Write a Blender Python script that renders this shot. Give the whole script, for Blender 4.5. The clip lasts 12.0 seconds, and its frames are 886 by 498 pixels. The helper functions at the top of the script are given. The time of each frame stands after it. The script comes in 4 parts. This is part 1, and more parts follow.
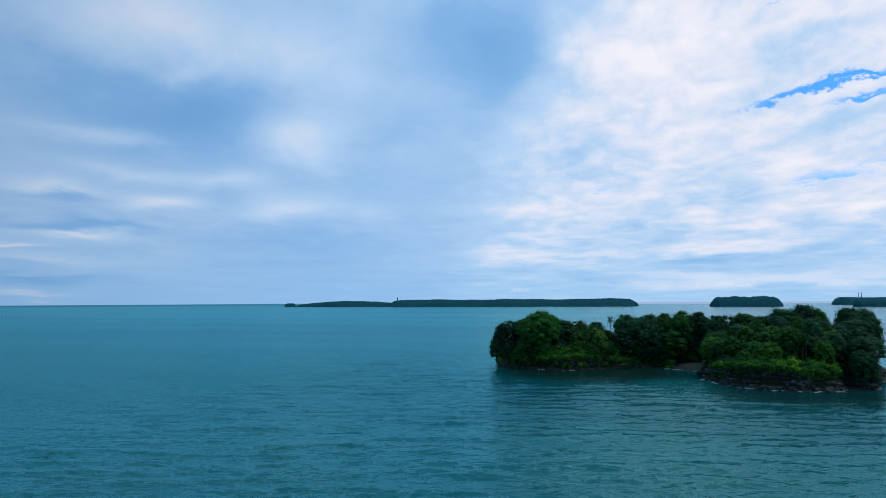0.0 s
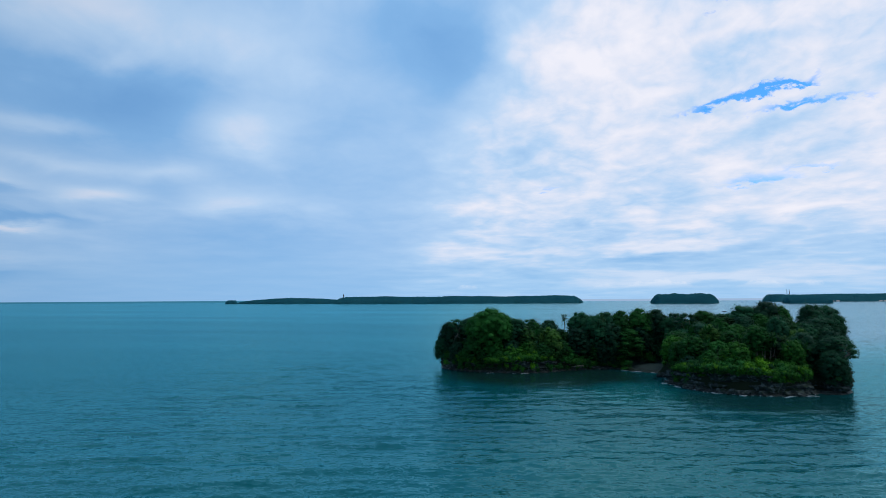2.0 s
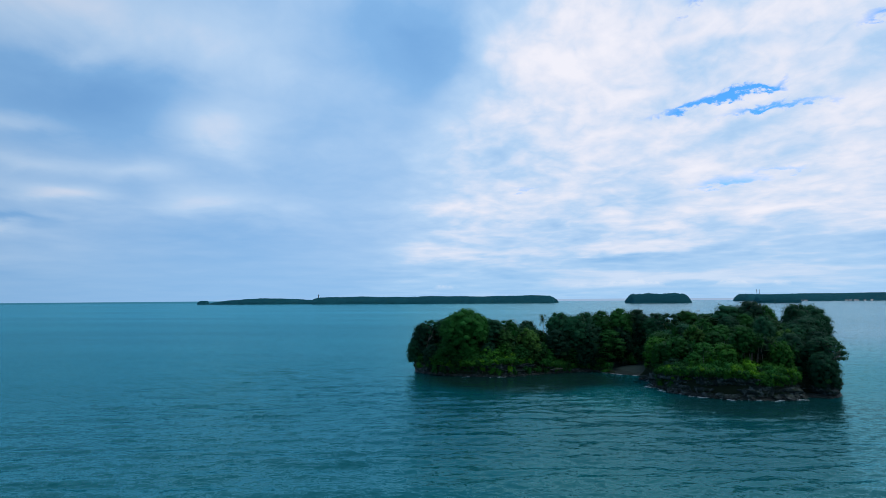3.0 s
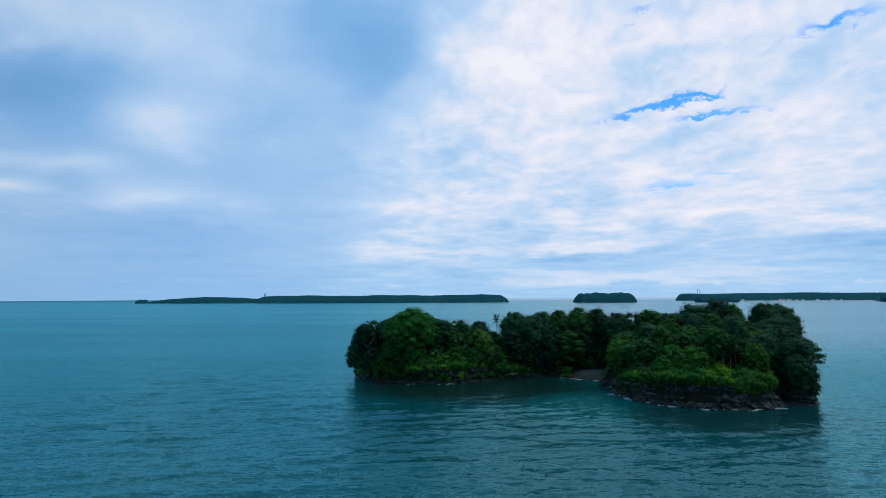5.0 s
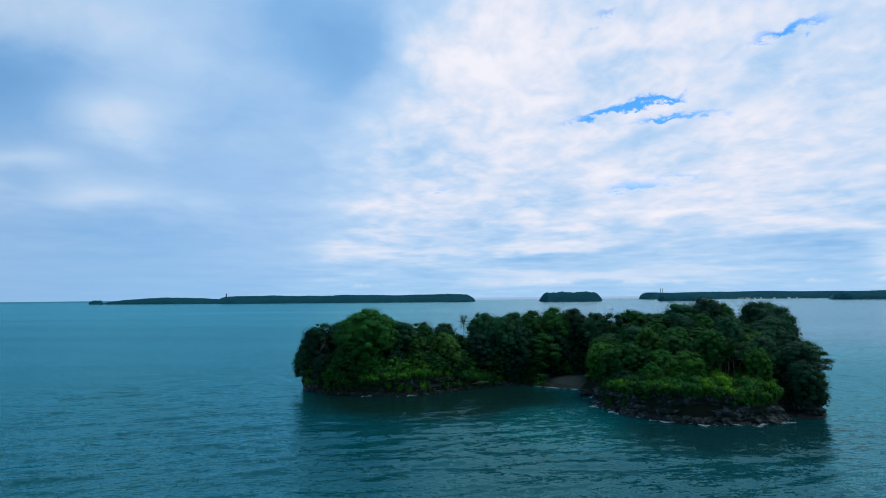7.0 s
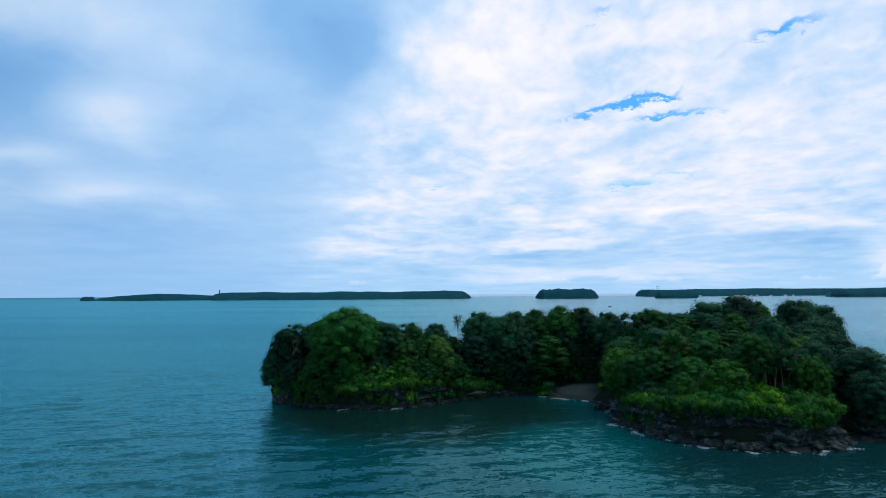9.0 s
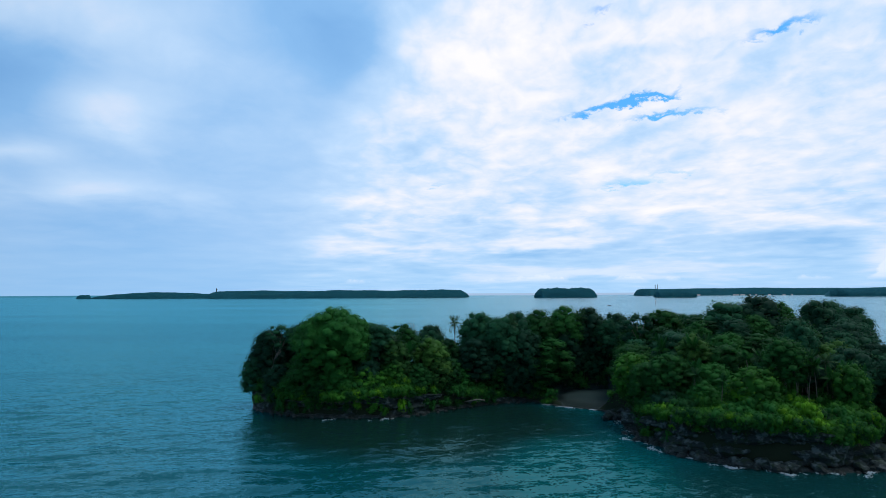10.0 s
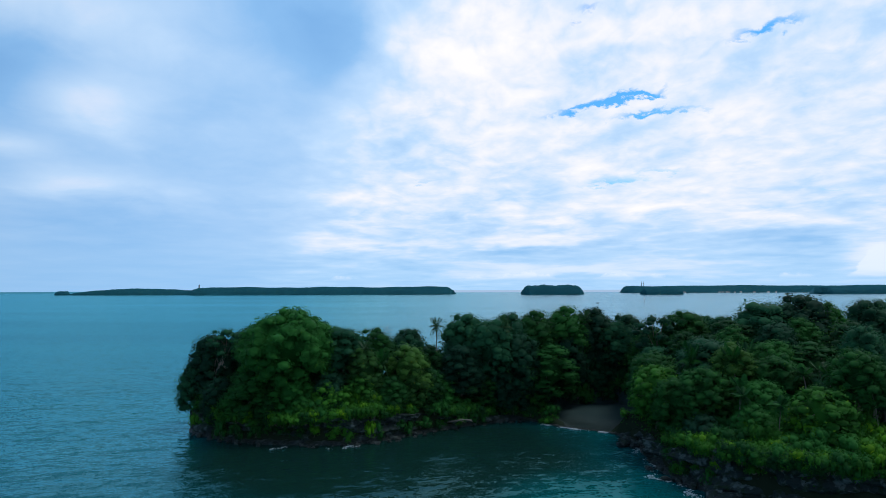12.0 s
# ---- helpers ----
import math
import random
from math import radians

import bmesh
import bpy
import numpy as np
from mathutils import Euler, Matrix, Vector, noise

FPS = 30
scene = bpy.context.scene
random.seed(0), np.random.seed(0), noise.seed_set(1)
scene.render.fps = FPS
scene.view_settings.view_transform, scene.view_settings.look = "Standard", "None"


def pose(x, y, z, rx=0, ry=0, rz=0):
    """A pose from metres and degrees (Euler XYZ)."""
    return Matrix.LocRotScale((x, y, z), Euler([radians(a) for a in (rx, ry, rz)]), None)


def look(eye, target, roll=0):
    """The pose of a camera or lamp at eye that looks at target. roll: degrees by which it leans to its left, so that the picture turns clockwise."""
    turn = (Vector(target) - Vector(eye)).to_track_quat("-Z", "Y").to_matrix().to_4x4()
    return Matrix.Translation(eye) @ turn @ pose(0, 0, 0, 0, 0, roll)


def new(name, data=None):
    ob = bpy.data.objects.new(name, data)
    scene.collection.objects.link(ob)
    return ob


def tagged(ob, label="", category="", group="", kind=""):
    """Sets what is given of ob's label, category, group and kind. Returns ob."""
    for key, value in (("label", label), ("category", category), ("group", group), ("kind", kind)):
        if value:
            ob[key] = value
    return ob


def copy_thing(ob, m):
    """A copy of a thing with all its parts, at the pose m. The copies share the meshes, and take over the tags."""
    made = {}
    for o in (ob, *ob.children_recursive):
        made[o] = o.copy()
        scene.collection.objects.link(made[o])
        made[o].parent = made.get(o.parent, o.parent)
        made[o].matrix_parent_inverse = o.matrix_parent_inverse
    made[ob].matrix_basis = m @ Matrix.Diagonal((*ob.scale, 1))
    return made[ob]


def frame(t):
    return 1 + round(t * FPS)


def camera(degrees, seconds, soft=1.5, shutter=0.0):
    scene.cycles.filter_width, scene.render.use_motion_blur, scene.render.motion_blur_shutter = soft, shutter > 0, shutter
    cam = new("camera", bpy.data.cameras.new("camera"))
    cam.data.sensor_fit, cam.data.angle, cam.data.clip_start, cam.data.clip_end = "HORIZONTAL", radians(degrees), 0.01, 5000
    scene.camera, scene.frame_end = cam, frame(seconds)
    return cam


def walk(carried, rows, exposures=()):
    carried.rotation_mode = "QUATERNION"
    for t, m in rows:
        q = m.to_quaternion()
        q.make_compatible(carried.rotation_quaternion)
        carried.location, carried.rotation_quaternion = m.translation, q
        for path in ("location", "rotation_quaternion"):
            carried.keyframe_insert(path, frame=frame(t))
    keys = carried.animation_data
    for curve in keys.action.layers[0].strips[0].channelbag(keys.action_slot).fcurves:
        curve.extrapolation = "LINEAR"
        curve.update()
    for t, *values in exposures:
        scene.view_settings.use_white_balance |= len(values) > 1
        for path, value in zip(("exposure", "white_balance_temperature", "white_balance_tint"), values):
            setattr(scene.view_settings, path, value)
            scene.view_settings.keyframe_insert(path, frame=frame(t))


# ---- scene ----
PATH = [
    (0, (5.899, -150.829, 30.595), (5.305, -148.928, 30.774), -0.3),
    (0.5, (4.51, -144.318, 30.577), (3.94, -142.408, 30.75), -0.3),
    (1, (3.208, -137.778, 30.548), (2.69, -135.854, 30.718), -0.3),
    (1.5, (2.075, -131.249, 30.506), (1.609, -129.312, 30.675), -0.3),
    (2, (1.103, -124.79, 30.458), (0.68, -122.842, 30.626), -0.3),
    (2.5, (0.297, -118.434, 30.418), (-0.086, -116.478, 30.587), -0.3),
    (3, (-0.307, -112.259, 30.364), (-0.651, -110.296, 30.532), -0.4),
    (5, (-1.944, -88.33, 29.936), (-2.123, -86.345, 30.1), -0.3),
    (5.5, (-2.166, -82.283, 29.888), (-2.307, -80.294, 30.053), -0.3),
    (6, (-2.24, -76.17, 29.847), (-2.346, -74.18, 30.012), -0.3),
    (6.5, (-2.192, -69.992, 29.823), (-2.272, -68.0, 29.987), -0.4),
    (7, (-2.05, -63.723, 29.818), (-2.116, -61.731, 29.98), -0.5),
    (9, (-1.525, -37.747, 29.829), (-1.577, -35.753, 29.98), -0.4),
    (9.5, (-1.371, -31.152, 29.853), (-1.421, -29.158, 30.002), -0.3),
    (10, (-1.198, -24.521, 29.882), (-1.244, -22.527, 30.029), -0.3),
    (10.5, (-0.968, -17.876, 29.906), (-1.006, -15.881, 30.051), -0.3),
    (11, (-0.736, -11.218, 29.919), (-0.764, -9.223, 30.06), -0.2),
    (11.5, (-0.521, -4.508, 29.951), (-0.534, -2.513, 30.089), -0.3),
    (12, (-0.197, 2.188, 29.996), (-0.198, 4.183, 30.132), -0.2),
]
cam = camera(74.3, 12.0, soft=0.8)
EXPOSURES = [(0, -0.10, 6280, 10), (6.5, -0.10, 6300, 10), (9, 0.03, 6350, 10), (12, 0.08, 6400, 10)]
walk(cam, [(t, look(eye, target, roll)) for t, eye, target, roll in PATH], EXPOSURES)

# ---- world: a broken overcast sky, bright ahead and to the east, rain-grey to the west ----
SUN_AZ, SUN_EL = 70.0, 66.0
world = bpy.data.worlds.new("sky")
scene.world = world
world.use_nodes = True
W = world.node_tree
W.nodes.clear()


class Net:
    """Short ways to write node arithmetic."""

    def __init__(self, tree):
        self.t = tree

    def node(self, kind):
        return self.t.nodes.new(kind)

    def vector(self, op):
        n = self.node("ShaderNodeVectorMath")
        n.operation = op
        return n

    def put(self, socket, value):
        if hasattr(value, "is_output"):
            self.t.links.new(value, socket)
        else:
            socket.default_value = value

    def m(self, op, a, b=0.0, c=0.0, clamp=False):
        n = self.node("ShaderNodeMath")
        n.operation, n.use_clamp = op, clamp
        for i, v in enumerate((a, b, c)):
            self.put(n.inputs[i], v)
        return n.outputs[0]

    def add(self, a, b):
        return self.m("ADD", a, b)

    def sub(self, a, b):
        return self.m("SUBTRACT", a, b)

    def mul(self, a, b):
        return self.m("MULTIPLY", a, b)

    def ramp(self, x, lo, hi, to0=0.0, to1=1.0):
        n = self.node("ShaderNodeMapRange")
        n.interpolation_type = "SMOOTHSTEP"
        for i, v in enumerate((x, lo, hi, to0, to1)):
            self.put(n.inputs[i], v)
        return n.outputs[0]

    def mix(self, f, a, b, blend="MIX"):
        n = self.node("ShaderNodeMix")
        n.data_type, n.blend_type = "RGBA", blend
        self.put(n.inputs[0], f)
        for i, v in ((6, a), (7, b)):
            if not hasattr(v, "is_output") and len(v) == 3:
                v = (*v, 1)
            self.put(n.inputs[i], v)
        return n.outputs[2]

    def xyz(self, x, y, z):
        n = self.node("ShaderNodeCombineXYZ")
        for i, v in enumerate((x, y, z)):
            self.put(n.inputs[i], v)
        return n.outputs[0]

    def noise(self, vec, scale, detail=4.0, rough=0.55, distort=0.0):
        n = self.node("ShaderNodeTexNoise")
        if vec is not None:
            self.put(n.inputs["Vector"], vec)
        n.inputs["Scale"].default_value, n.inputs["Detail"].default_value = scale, detail
        n.inputs["Roughness"].default_value, n.inputs["Distortion"].default_value = rough, distort
        return n.outputs[0]


def build_sky():
    k = Net(W)
    d = k.node("ShaderNodeTexCoord").outputs["Generated"]
    sep = k.node("ShaderNodeSeparateXYZ")
    k.put(sep.inputs[0], d)
    x, y, z = sep.outputs
    az = k.mul(k.m("ARCTAN2", x, y), 57.2958)
    el = k.mul(k.m("ARCSINE", k.m("MAXIMUM", k.m("MINIMUM", z, 1.0), -1.0)), 57.2958)
    # the cloud sheet seen in perspective
    dz = k.add(k.m("MAXIMUM", z, 0.0), 0.07)
    sheet = k.xyz(k.m("DIVIDE", x, dz), k.m("DIVIDE", y, dz), 0.0)
    cells = k.xyz(k.mul(az, 1 / 12.0), k.mul(k.m("LOGARITHM", k.add(k.m("MAXIMUM", el, 0.0), 4.0), 2.71828), 3.2), 0.0)
    n_big = k.sub(k.noise(sheet, 0.9, 5.0, 0.5), 0.5)
    n_mid = k.sub(k.noise(cells, 1.5, 6.0, 0.52, 0.4), 0.5)
    n_fine = k.sub(k.noise(cells, 4.0, 6.0, 0.52, 0.1), 0.5)
    ridge = k.sub(1.0, k.m("ABSOLUTE", k.mul(k.sub(k.noise(cells, 1.9, 5.0, 0.45, 0.1), 0.5), 4.0)))
    n_rag = k.sub(k.noise(cells, 8.0, 6.0, 0.62, 0.3), 0.5)
    wob_a = k.mul(n_mid, 6.0)
    azw = k.add(az, wob_a)
    elw = k.add(el, k.add(k.mul(n_rag, 2.2), k.mul(n_fine, 1.2)))

    def blob(a, e, sa, se, tilt=0.0, ragged=False):
        da = k.sub(azw if ragged else az, a)
        de = k.sub(elw if ragged else k.add(el, k.mul(n_mid, 3.0)), e)
        if tilt:
            de = k.sub(de, k.mul(da, tilt))
        q = k.add(k.m("POWER", k.mul(da, 1 / sa), 2.0), k.m("POWER", k.mul(de, 1 / se), 2.0))
        return k.m("EXPONENT", k.mul(q, -1.0))

    edge = k.sub(azw, k.add(k.mul(el, 0.48), -17.6))
    bright = k.ramp(k.add(edge, k.mul(n_big, 6.0)), -5.0, 8.0)
    white = k.add(k.mul(bright, 0.25), 0.51)
    clouds_east = (
        (-8.3, 17, 3.4, 1.56, 0.14), (2.4, 21.9, 9.4, 3.44, 0.12), (7.9, 18.2, 3.8, 0.62, 0.12), (13.2, 12.6, 2.9, 1.83, 0.16),
        (21.7, 22.6, 8.5, 1.59, 0.12), (26.9, 14.7, 2.4, 1.22, 0.12), (19.7, 7.5, 2.9, 0.36, 0.2), (9.3, 4.4, 5.3, 0.38, 0.24),
        (-9.4, 4.5, 5, 0.49, 0.2), (31.2, 7.1, 3.8, 0.42, 0.16), (10.4, 6.6, 2.1, 0.27, 0.15), (36.5, 2.4, 1.9, 1.1, 0.5), (8.5, 1.7, 6, 0.55, 0.4),
        (20, 1.9, 5, 0.6, 0.3))
    clouds_west = (
        (-32.2, 15.6, 4.2, 1.7, 0.38), (-32.4, 9, 6.1, 0.94, 0.1), (-37.5, 11.2, 2.1, 0.71, 0.08), (-32.5, 23, 5, 2.5, 0.16),
        (-27.1, 22, 3.3, 2.68, 0.08), (-43.1, 8.9, 3.7, 0.5, 0.26), (-51.6, 9.7, 2.4, 0.55, 0.22), (-47.3, 14.2, 4.4, 0.56, 0.2),
        (-49.4, 5.9, 2.5, 0.23, 0.28), (-53.9, 4.6, 1.8, 0.22, 0.3), (-37, 11.3, 3, 0.62, 0.14), (-31.8, 8.9, 6.5, 0.96, 0.14),
        (-52.4, 3.7, 4.7, 0.23, 0.18), (-44.6, 24.3, 5.5, 3, 0.28), (-53, 1, 2.2, 0.27, 0.3), (-45.9, 11.5, 4.1, 0.38, 0.14))
    shades = (
        (24, 10.8, 2.7, 0.69, -0.12), (1.1, 6.7, 3.3, 0.44, -0.16), (6.6, 3.5, 3.2, 0.44, -0.2), (29.4, 4.7, 5.4, 0.48, -0.2),
        (33.7, 3.5, 3.9, 0.41, -0.22), (18.7, 21.7, 3.4, 0.66, -0.12), (31.5, 15, 2.3, 0.8, -0.14), (-5, 12.6, 3.4, 1.35, -0.1),
        (-37.8, 17.8, 4.7, 2.09, -0.18), (-38.2, 9.1, 2.2, 0.62, -0.18), (-11.2, 23, 3.9, 3.12, -0.26), (-16.1, 25.3, 4.9, 2.75, -0.12),
        (-41.5, 15.6, 8.5, 2.42, -0.22), (-50.2, 6.5, 5, 0.33, -0.2), (-50.3, 8.9, 3.3, 0.32, -0.18), (-52.3, 2, 2.7, 0.27, -0.3),
        (-50.8, 17.8, 6.4, 1.75, -0.14), (-25.4, 13.4, 3.3, 3.19, -0.08), (-30, 5.5, 7, 3, -0.12))
    for a, e, sa, se, amp in clouds_east + clouds_west + shades:
        white = k.add(white, k.mul(blob(a, e, sa * 1.25, se * 1.35), amp))
    white = k.sub(white, k.mul(blob(16.4, 14.2, 8.2, 0.9, 0.3), 0.16))
    white = k.add(white, k.mul(n_big, k.add(k.mul(bright, 0.36), 0.20)))
    white = k.add(white, k.mul(k.sub(ridge, 0.55), k.mul(bright, 0.17)))
    rain = k.mul(k.sub(1.0, bright), k.mul(k.ramp(el, 3.0, 10.0, 0.75, 0.0), k.ramp(az, -44.0, -36.0)))
    white = k.add(white, k.mul(n_mid, k.mul(k.add(k.mul(bright, 0.10), 0.26), k.sub(1.0, rain))))
    white = k.add(white, k.mul(n_fine, k.add(k.mul(bright, 0.10), 0.05)))
    white = k.add(white, k.mul(n_rag, k.mul(bright, 0.07)))
    crease = k.m("MINIMUM", k.mul(k.m("ABSOLUTE", k.sub(k.noise(cells, 2.6, 5.0, 0.55, 0.3), 0.5)), 7.0), 1.0)
    white = k.add(white, k.mul(k.sub(crease, 0.6), k.add(k.mul(bright, 0.06), 0.02)))
    low = k.ramp(el, 0.0, 9.0, 1.0, 0.0)
    white = k.sub(white, k.mul(low, k.add(k.mul(bright, 0.26), -0.04)))
    white = k.m("MULTIPLY", white, 1.0, clamp=True)
    ramp = k.node("ShaderNodeValToRGB")
    k.put(ramp.inputs[0], white)
    stops = ((0.0, (0.15, 0.36, 0.70)), (0.35, (0.26, 0.50, 0.83)), (0.65, (0.51, 0.70, 0.94)), (0.88, (0.85, 0.87, 0.97)), (1.0, (0.96, 0.94, 1.0)))
    while len(ramp.color_ramp.elements) < len(stops):
        ramp.color_ramp.elements.new(0.5)
    for e, (at, col) in zip(ramp.color_ramp.elements, stops):
        e.position, e.color = at, (*col, 1)
    cloud = ramp.outputs[0]
    # gaps of clear sky in the cloud
    gap = None
    gaps = (
        (13.3, 17, 3.1, 0.31, 0.9, 0.14), (17.5, 17.6, 2.2, 0.35, 0.95, 0), (20, 17.5, 1.1, 0.24, 0.8, 0), (20.4, 16, 2.9, 0.3, 0.85, 0),
        (29.6, 21.6, 2.5, 0.35, 0.9, 0.12), (14.2, 25.4, 2, 0.46, 0.6, 0), (16.3, 10.1, 2.7, 0.47, 0.55, 0), (20.3, 10.8, 2.4, 0.25, 0.45, 0),
        (-1.6, 10.6, 2.5, 0.27, 0.4, 0), (31.9, 14.9, 0.5, 0.18, 0.4, 0), (33.7, 8.2, 0.9, 0.18, 0.35, 0), (21.5, 18, 0.7, 0.29, 0.4, 0))
    for a, e, sa, se, amp, tilt in gaps:
        b = k.mul(blob(a, e, sa * 1.3, se * 1.3, tilt, True), amp)
        gap = b if gap is None else k.add(gap, b)
    gap = k.ramp(k.add(gap, k.mul(n_rag, 0.9)), 0.2, 0.9)
    sky = k.node("ShaderNodeTexSky")
    sky.sky_type, sky.sun_disc = "NISHITA", False
    sky.sun_elevation, sky.sun_rotation = radians(SUN_EL), radians(SUN_AZ)
    clear = k.mix(1.0, sky.outputs[0], (0.045, 0.125, 0.215, 1), "MULTIPLY")
    col = k.mix(gap, cloud, clear)
    # haze low down, and the far water under the horizon
    col = k.mix(k.ramp(el, 0.0, 7.0, 0.62, 0.0), col, k.mix(bright, (0.26, 0.52, 0.84), (0.38, 0.64, 0.92)))
    # small heaped clouds along the horizon
    lump = k.sub(k.noise(k.xyz(k.mul(az, 0.9), k.mul(el, 1.3), 3.0), 1.0, 5.0, 0.6), 0.5)
    top = k.add(k.mul(lump, 1.5), 0.75)
    for a, amp, sa in ((8.2, 1.0, 3.4), (3.0, 0.6, 1.0), (16.2, 0.95, 1.6), (20.0, 0.6, 1.2), (36.8, 2.9, 1.5), (31.0, 0.6, 1.6), (-10.0, 0.5, 1.6)):
        top = k.add(top, k.mul(k.m("EXPONENT", k.mul(k.m("POWER", k.mul(k.sub(az, a), 1 / sa), 2.0), -1.0)), amp))
    heap = k.mul(k.ramp(k.sub(top, el), 0.0, 0.35), k.mul(k.ramp(el, 0.7, 1.5), k.ramp(el, 3.8, 5.0, 1.0, 0.0)))
    col = k.mix(k.mul(heap, 0.75), col, (0.78, 0.86, 0.98))
    far_water = k.mix(bright, (0.05, 0.22, 0.34), (0.36, 0.50, 0.70))
    col = k.mix(k.ramp(el, -0.16, -0.12, 1.0, 0.0), col, far_water)
    # heavier, darker cloud overhead and behind
    ahead = k.add(k.mul(x, 0.45), k.mul(y, 0.9))
    col = k.mix(1.0, col, k.mix(k.ramp(ahead, -0.5, 0.75), (0.52, 0.55, 0.58), (1, 1, 1)), "MULTIPLY")
    bg = k.node("ShaderNodeBackground")
    k.put(bg.inputs[0], col)
    bg.inputs[1].default_value = 1.0
    W.links.new(bg.outputs[0], k.node("ShaderNodeOutputWorld").inputs[0])


build_sky()
sun = new("sun", bpy.data.lights.new("sun", "SUN"))
sun.data.energy, sun.data.angle, sun.data.color = 1.3, radians(16), (1.0, 0.98, 0.95)
sun.matrix_world = look((0, 0, 0), (-math.sin(radians(SUN_AZ)) * math.cos(radians(SUN_EL)), -math.cos(radians(SUN_AZ)) * math.cos(radians(SUN_EL)), -math.sin(radians(SUN_EL))))

# ---- materials ----


def material(name):
    mat = bpy.data.materials.new(name)
    mat.use_nodes = True
    k = Net(mat.node_tree)
    mat.node_tree.nodes.clear()
    out = k.node("ShaderNodeOutputMaterial")
    return mat, k, out


def bump(k, height, strength, distance):
    b = k.node("ShaderNodeBump")
    b.inputs["Strength"].default_value, b.inputs["Distance"].default_value = strength, distance
    k.put(b.inputs["Height"], height)
    return b.outputs[0]


def surface(k, out, color, rough=0.8, normal=None, metal=0.0, spec=0.5):
    p = k.node("ShaderNodeBsdfPrincipled")
    k.put(p.inputs["Base Color"], color if hasattr(color, "is_output") else (*color, 1))
    k.put(p.inputs["Roughness"], rough)
    p.inputs["Metallic"].default_value = metal
    p.inputs["Specular IOR Level"].default_value = spec
    if normal is not None:
        k.put(p.inputs["Normal"], normal)
    k.put(out.inputs[0], p.outputs[0])
    return p


def foliage(name, dark, light, gloss=0.6, through_light=0.25, spread=1.15):
    """Leaves: colour varies from plant to plant, clump to clump and leaf to leaf."""
    mat, k, out = material(name)
    pos = k.node("ShaderNodeNewGeometry")
    who = k.node("ShaderNodeObjectInfo").outputs["Random"]
    n = k.noise(k.node("ShaderNodeTexCoord").outputs["Object"], 0.35, 3.0)
    f = k.add(k.mul(pos.outputs["Random Per Island"], 0.40), k.add(k.mul(k.sub(n, 0.5), 1.1), k.mul(k.sub(who, 0.25 if spread > 1 else 0.05), spread)))
    col = k.mix(k.m("MULTIPLY", f, 1.0, clamp=True), dark, light)
    col = k.mix(k.ramp(pos.outputs["Random Per Island"], 0.965, 0.985), col, (light[0] * 2.2, light[1] * 1.3, light[2] * 0.8))
    p = surface(k, out, col, gloss, spec=0.06)
    t = k.node("ShaderNodeBsdfTranslucent")
    k.put(t.inputs[0], col)
    mix = k.node("ShaderNodeMixShader")
    mix.inputs[0].default_value = through_light
    k.put(mix.inputs[1], p.outputs[0])
    k.put(mix.inputs[2], t.outputs[0])
    k.put(out.inputs[0], mix.outputs[0])
    return mat


LEAF_DARK = foliage("dark leaves", (0.005, 0.038, 0.021), (0.016, 0.098, 0.043))
LEAF_MID = foliage("green leaves", (0.005, 0.041, 0.013), (0.022, 0.128, 0.023))
LEAF_LIGHT = foliage("light leaves", (0.010, 0.066, 0.013), (0.048, 0.195, 0.020), spread=0.6)
LEAF_SHRUB = foliage("shrub leaves", (0.015, 0.090, 0.008), (0.095, 0.285, 0.014), spread=0.7)
LEAF_OLIVE = foliage("olive leaves", (0.014, 0.064, 0.016), (0.048, 0.140, 0.024))
LEAF_PALM = foliage("palm leaves", (0.012, 0.052, 0.020), (0.036, 0.105, 0.034), 0.35)
# far foliage: distance haze is painted in as a blue-teal base colour
LEAF_HAZED = foliage("haze-tinted leaves", (0.020, 0.140, 0.180), (0.025, 0.160, 0.200), 0.8, 0.4)


def make_bark():
    mat, k, out = material("bark")
    co = k.node("ShaderNodeTexCoord").outputs["Object"]
    n = k.noise(co, 1.3, 6.0, 0.65)
    col = k.mix(n, (0.06, 0.05, 0.04), (0.20, 0.17, 0.14))
    surface(k, out, col, 0.9, bump(k, k.noise(co, 7.0, 5.0), 0.6, 0.05))
    return mat


def make_rock():
    mat, k, out = material("wet strata rock")
    co = k.node("ShaderNodeNewGeometry").outputs["Position"]
    sep = k.node("ShaderNodeSeparateXYZ")
    k.put(sep.inputs[0], co)
    layers = k.noise(k.xyz(k.mul(sep.outputs[0], 0.12), k.mul(sep.outputs[1], 0.12), k.mul(sep.outputs[2], 1.6)), 1.0, 6.0, 0.65)
    blot = k.noise(co, 0.7, 6.0, 0.6)
    col = k.mix(layers, (0.007, 0.014, 0.014), (0.030, 0.048, 0.048))
    col = k.mix(k.ramp(blot, 0.50, 0.60), col, (0.090, 0.120, 0.118))
    col = k.mix(k.mul(k.ramp(k.noise(co, 0.9, 4.0), 0.5, 0.62), 0.7), col, (0.012, 0.030, 0.010))
    wet = k.ramp(k.add(sep.outputs[2], k.mul(k.noise(co, 0.8), 1.2)), 0.9, 1.9, 1.0, 0.0)
    col = k.mix(k.mul(wet, 0.65), col, (0.012, 0.017, 0.018))
    h = k.add(k.mul(layers, 1.0), k.mul(k.noise(co, 2.6, 7.0, 0.7), 0.8))
    surface(k, out, col, k.add(k.mul(wet, -0.45), 0.85), bump(k, h, 0.9, 0.35), spec=0.15)
    return mat


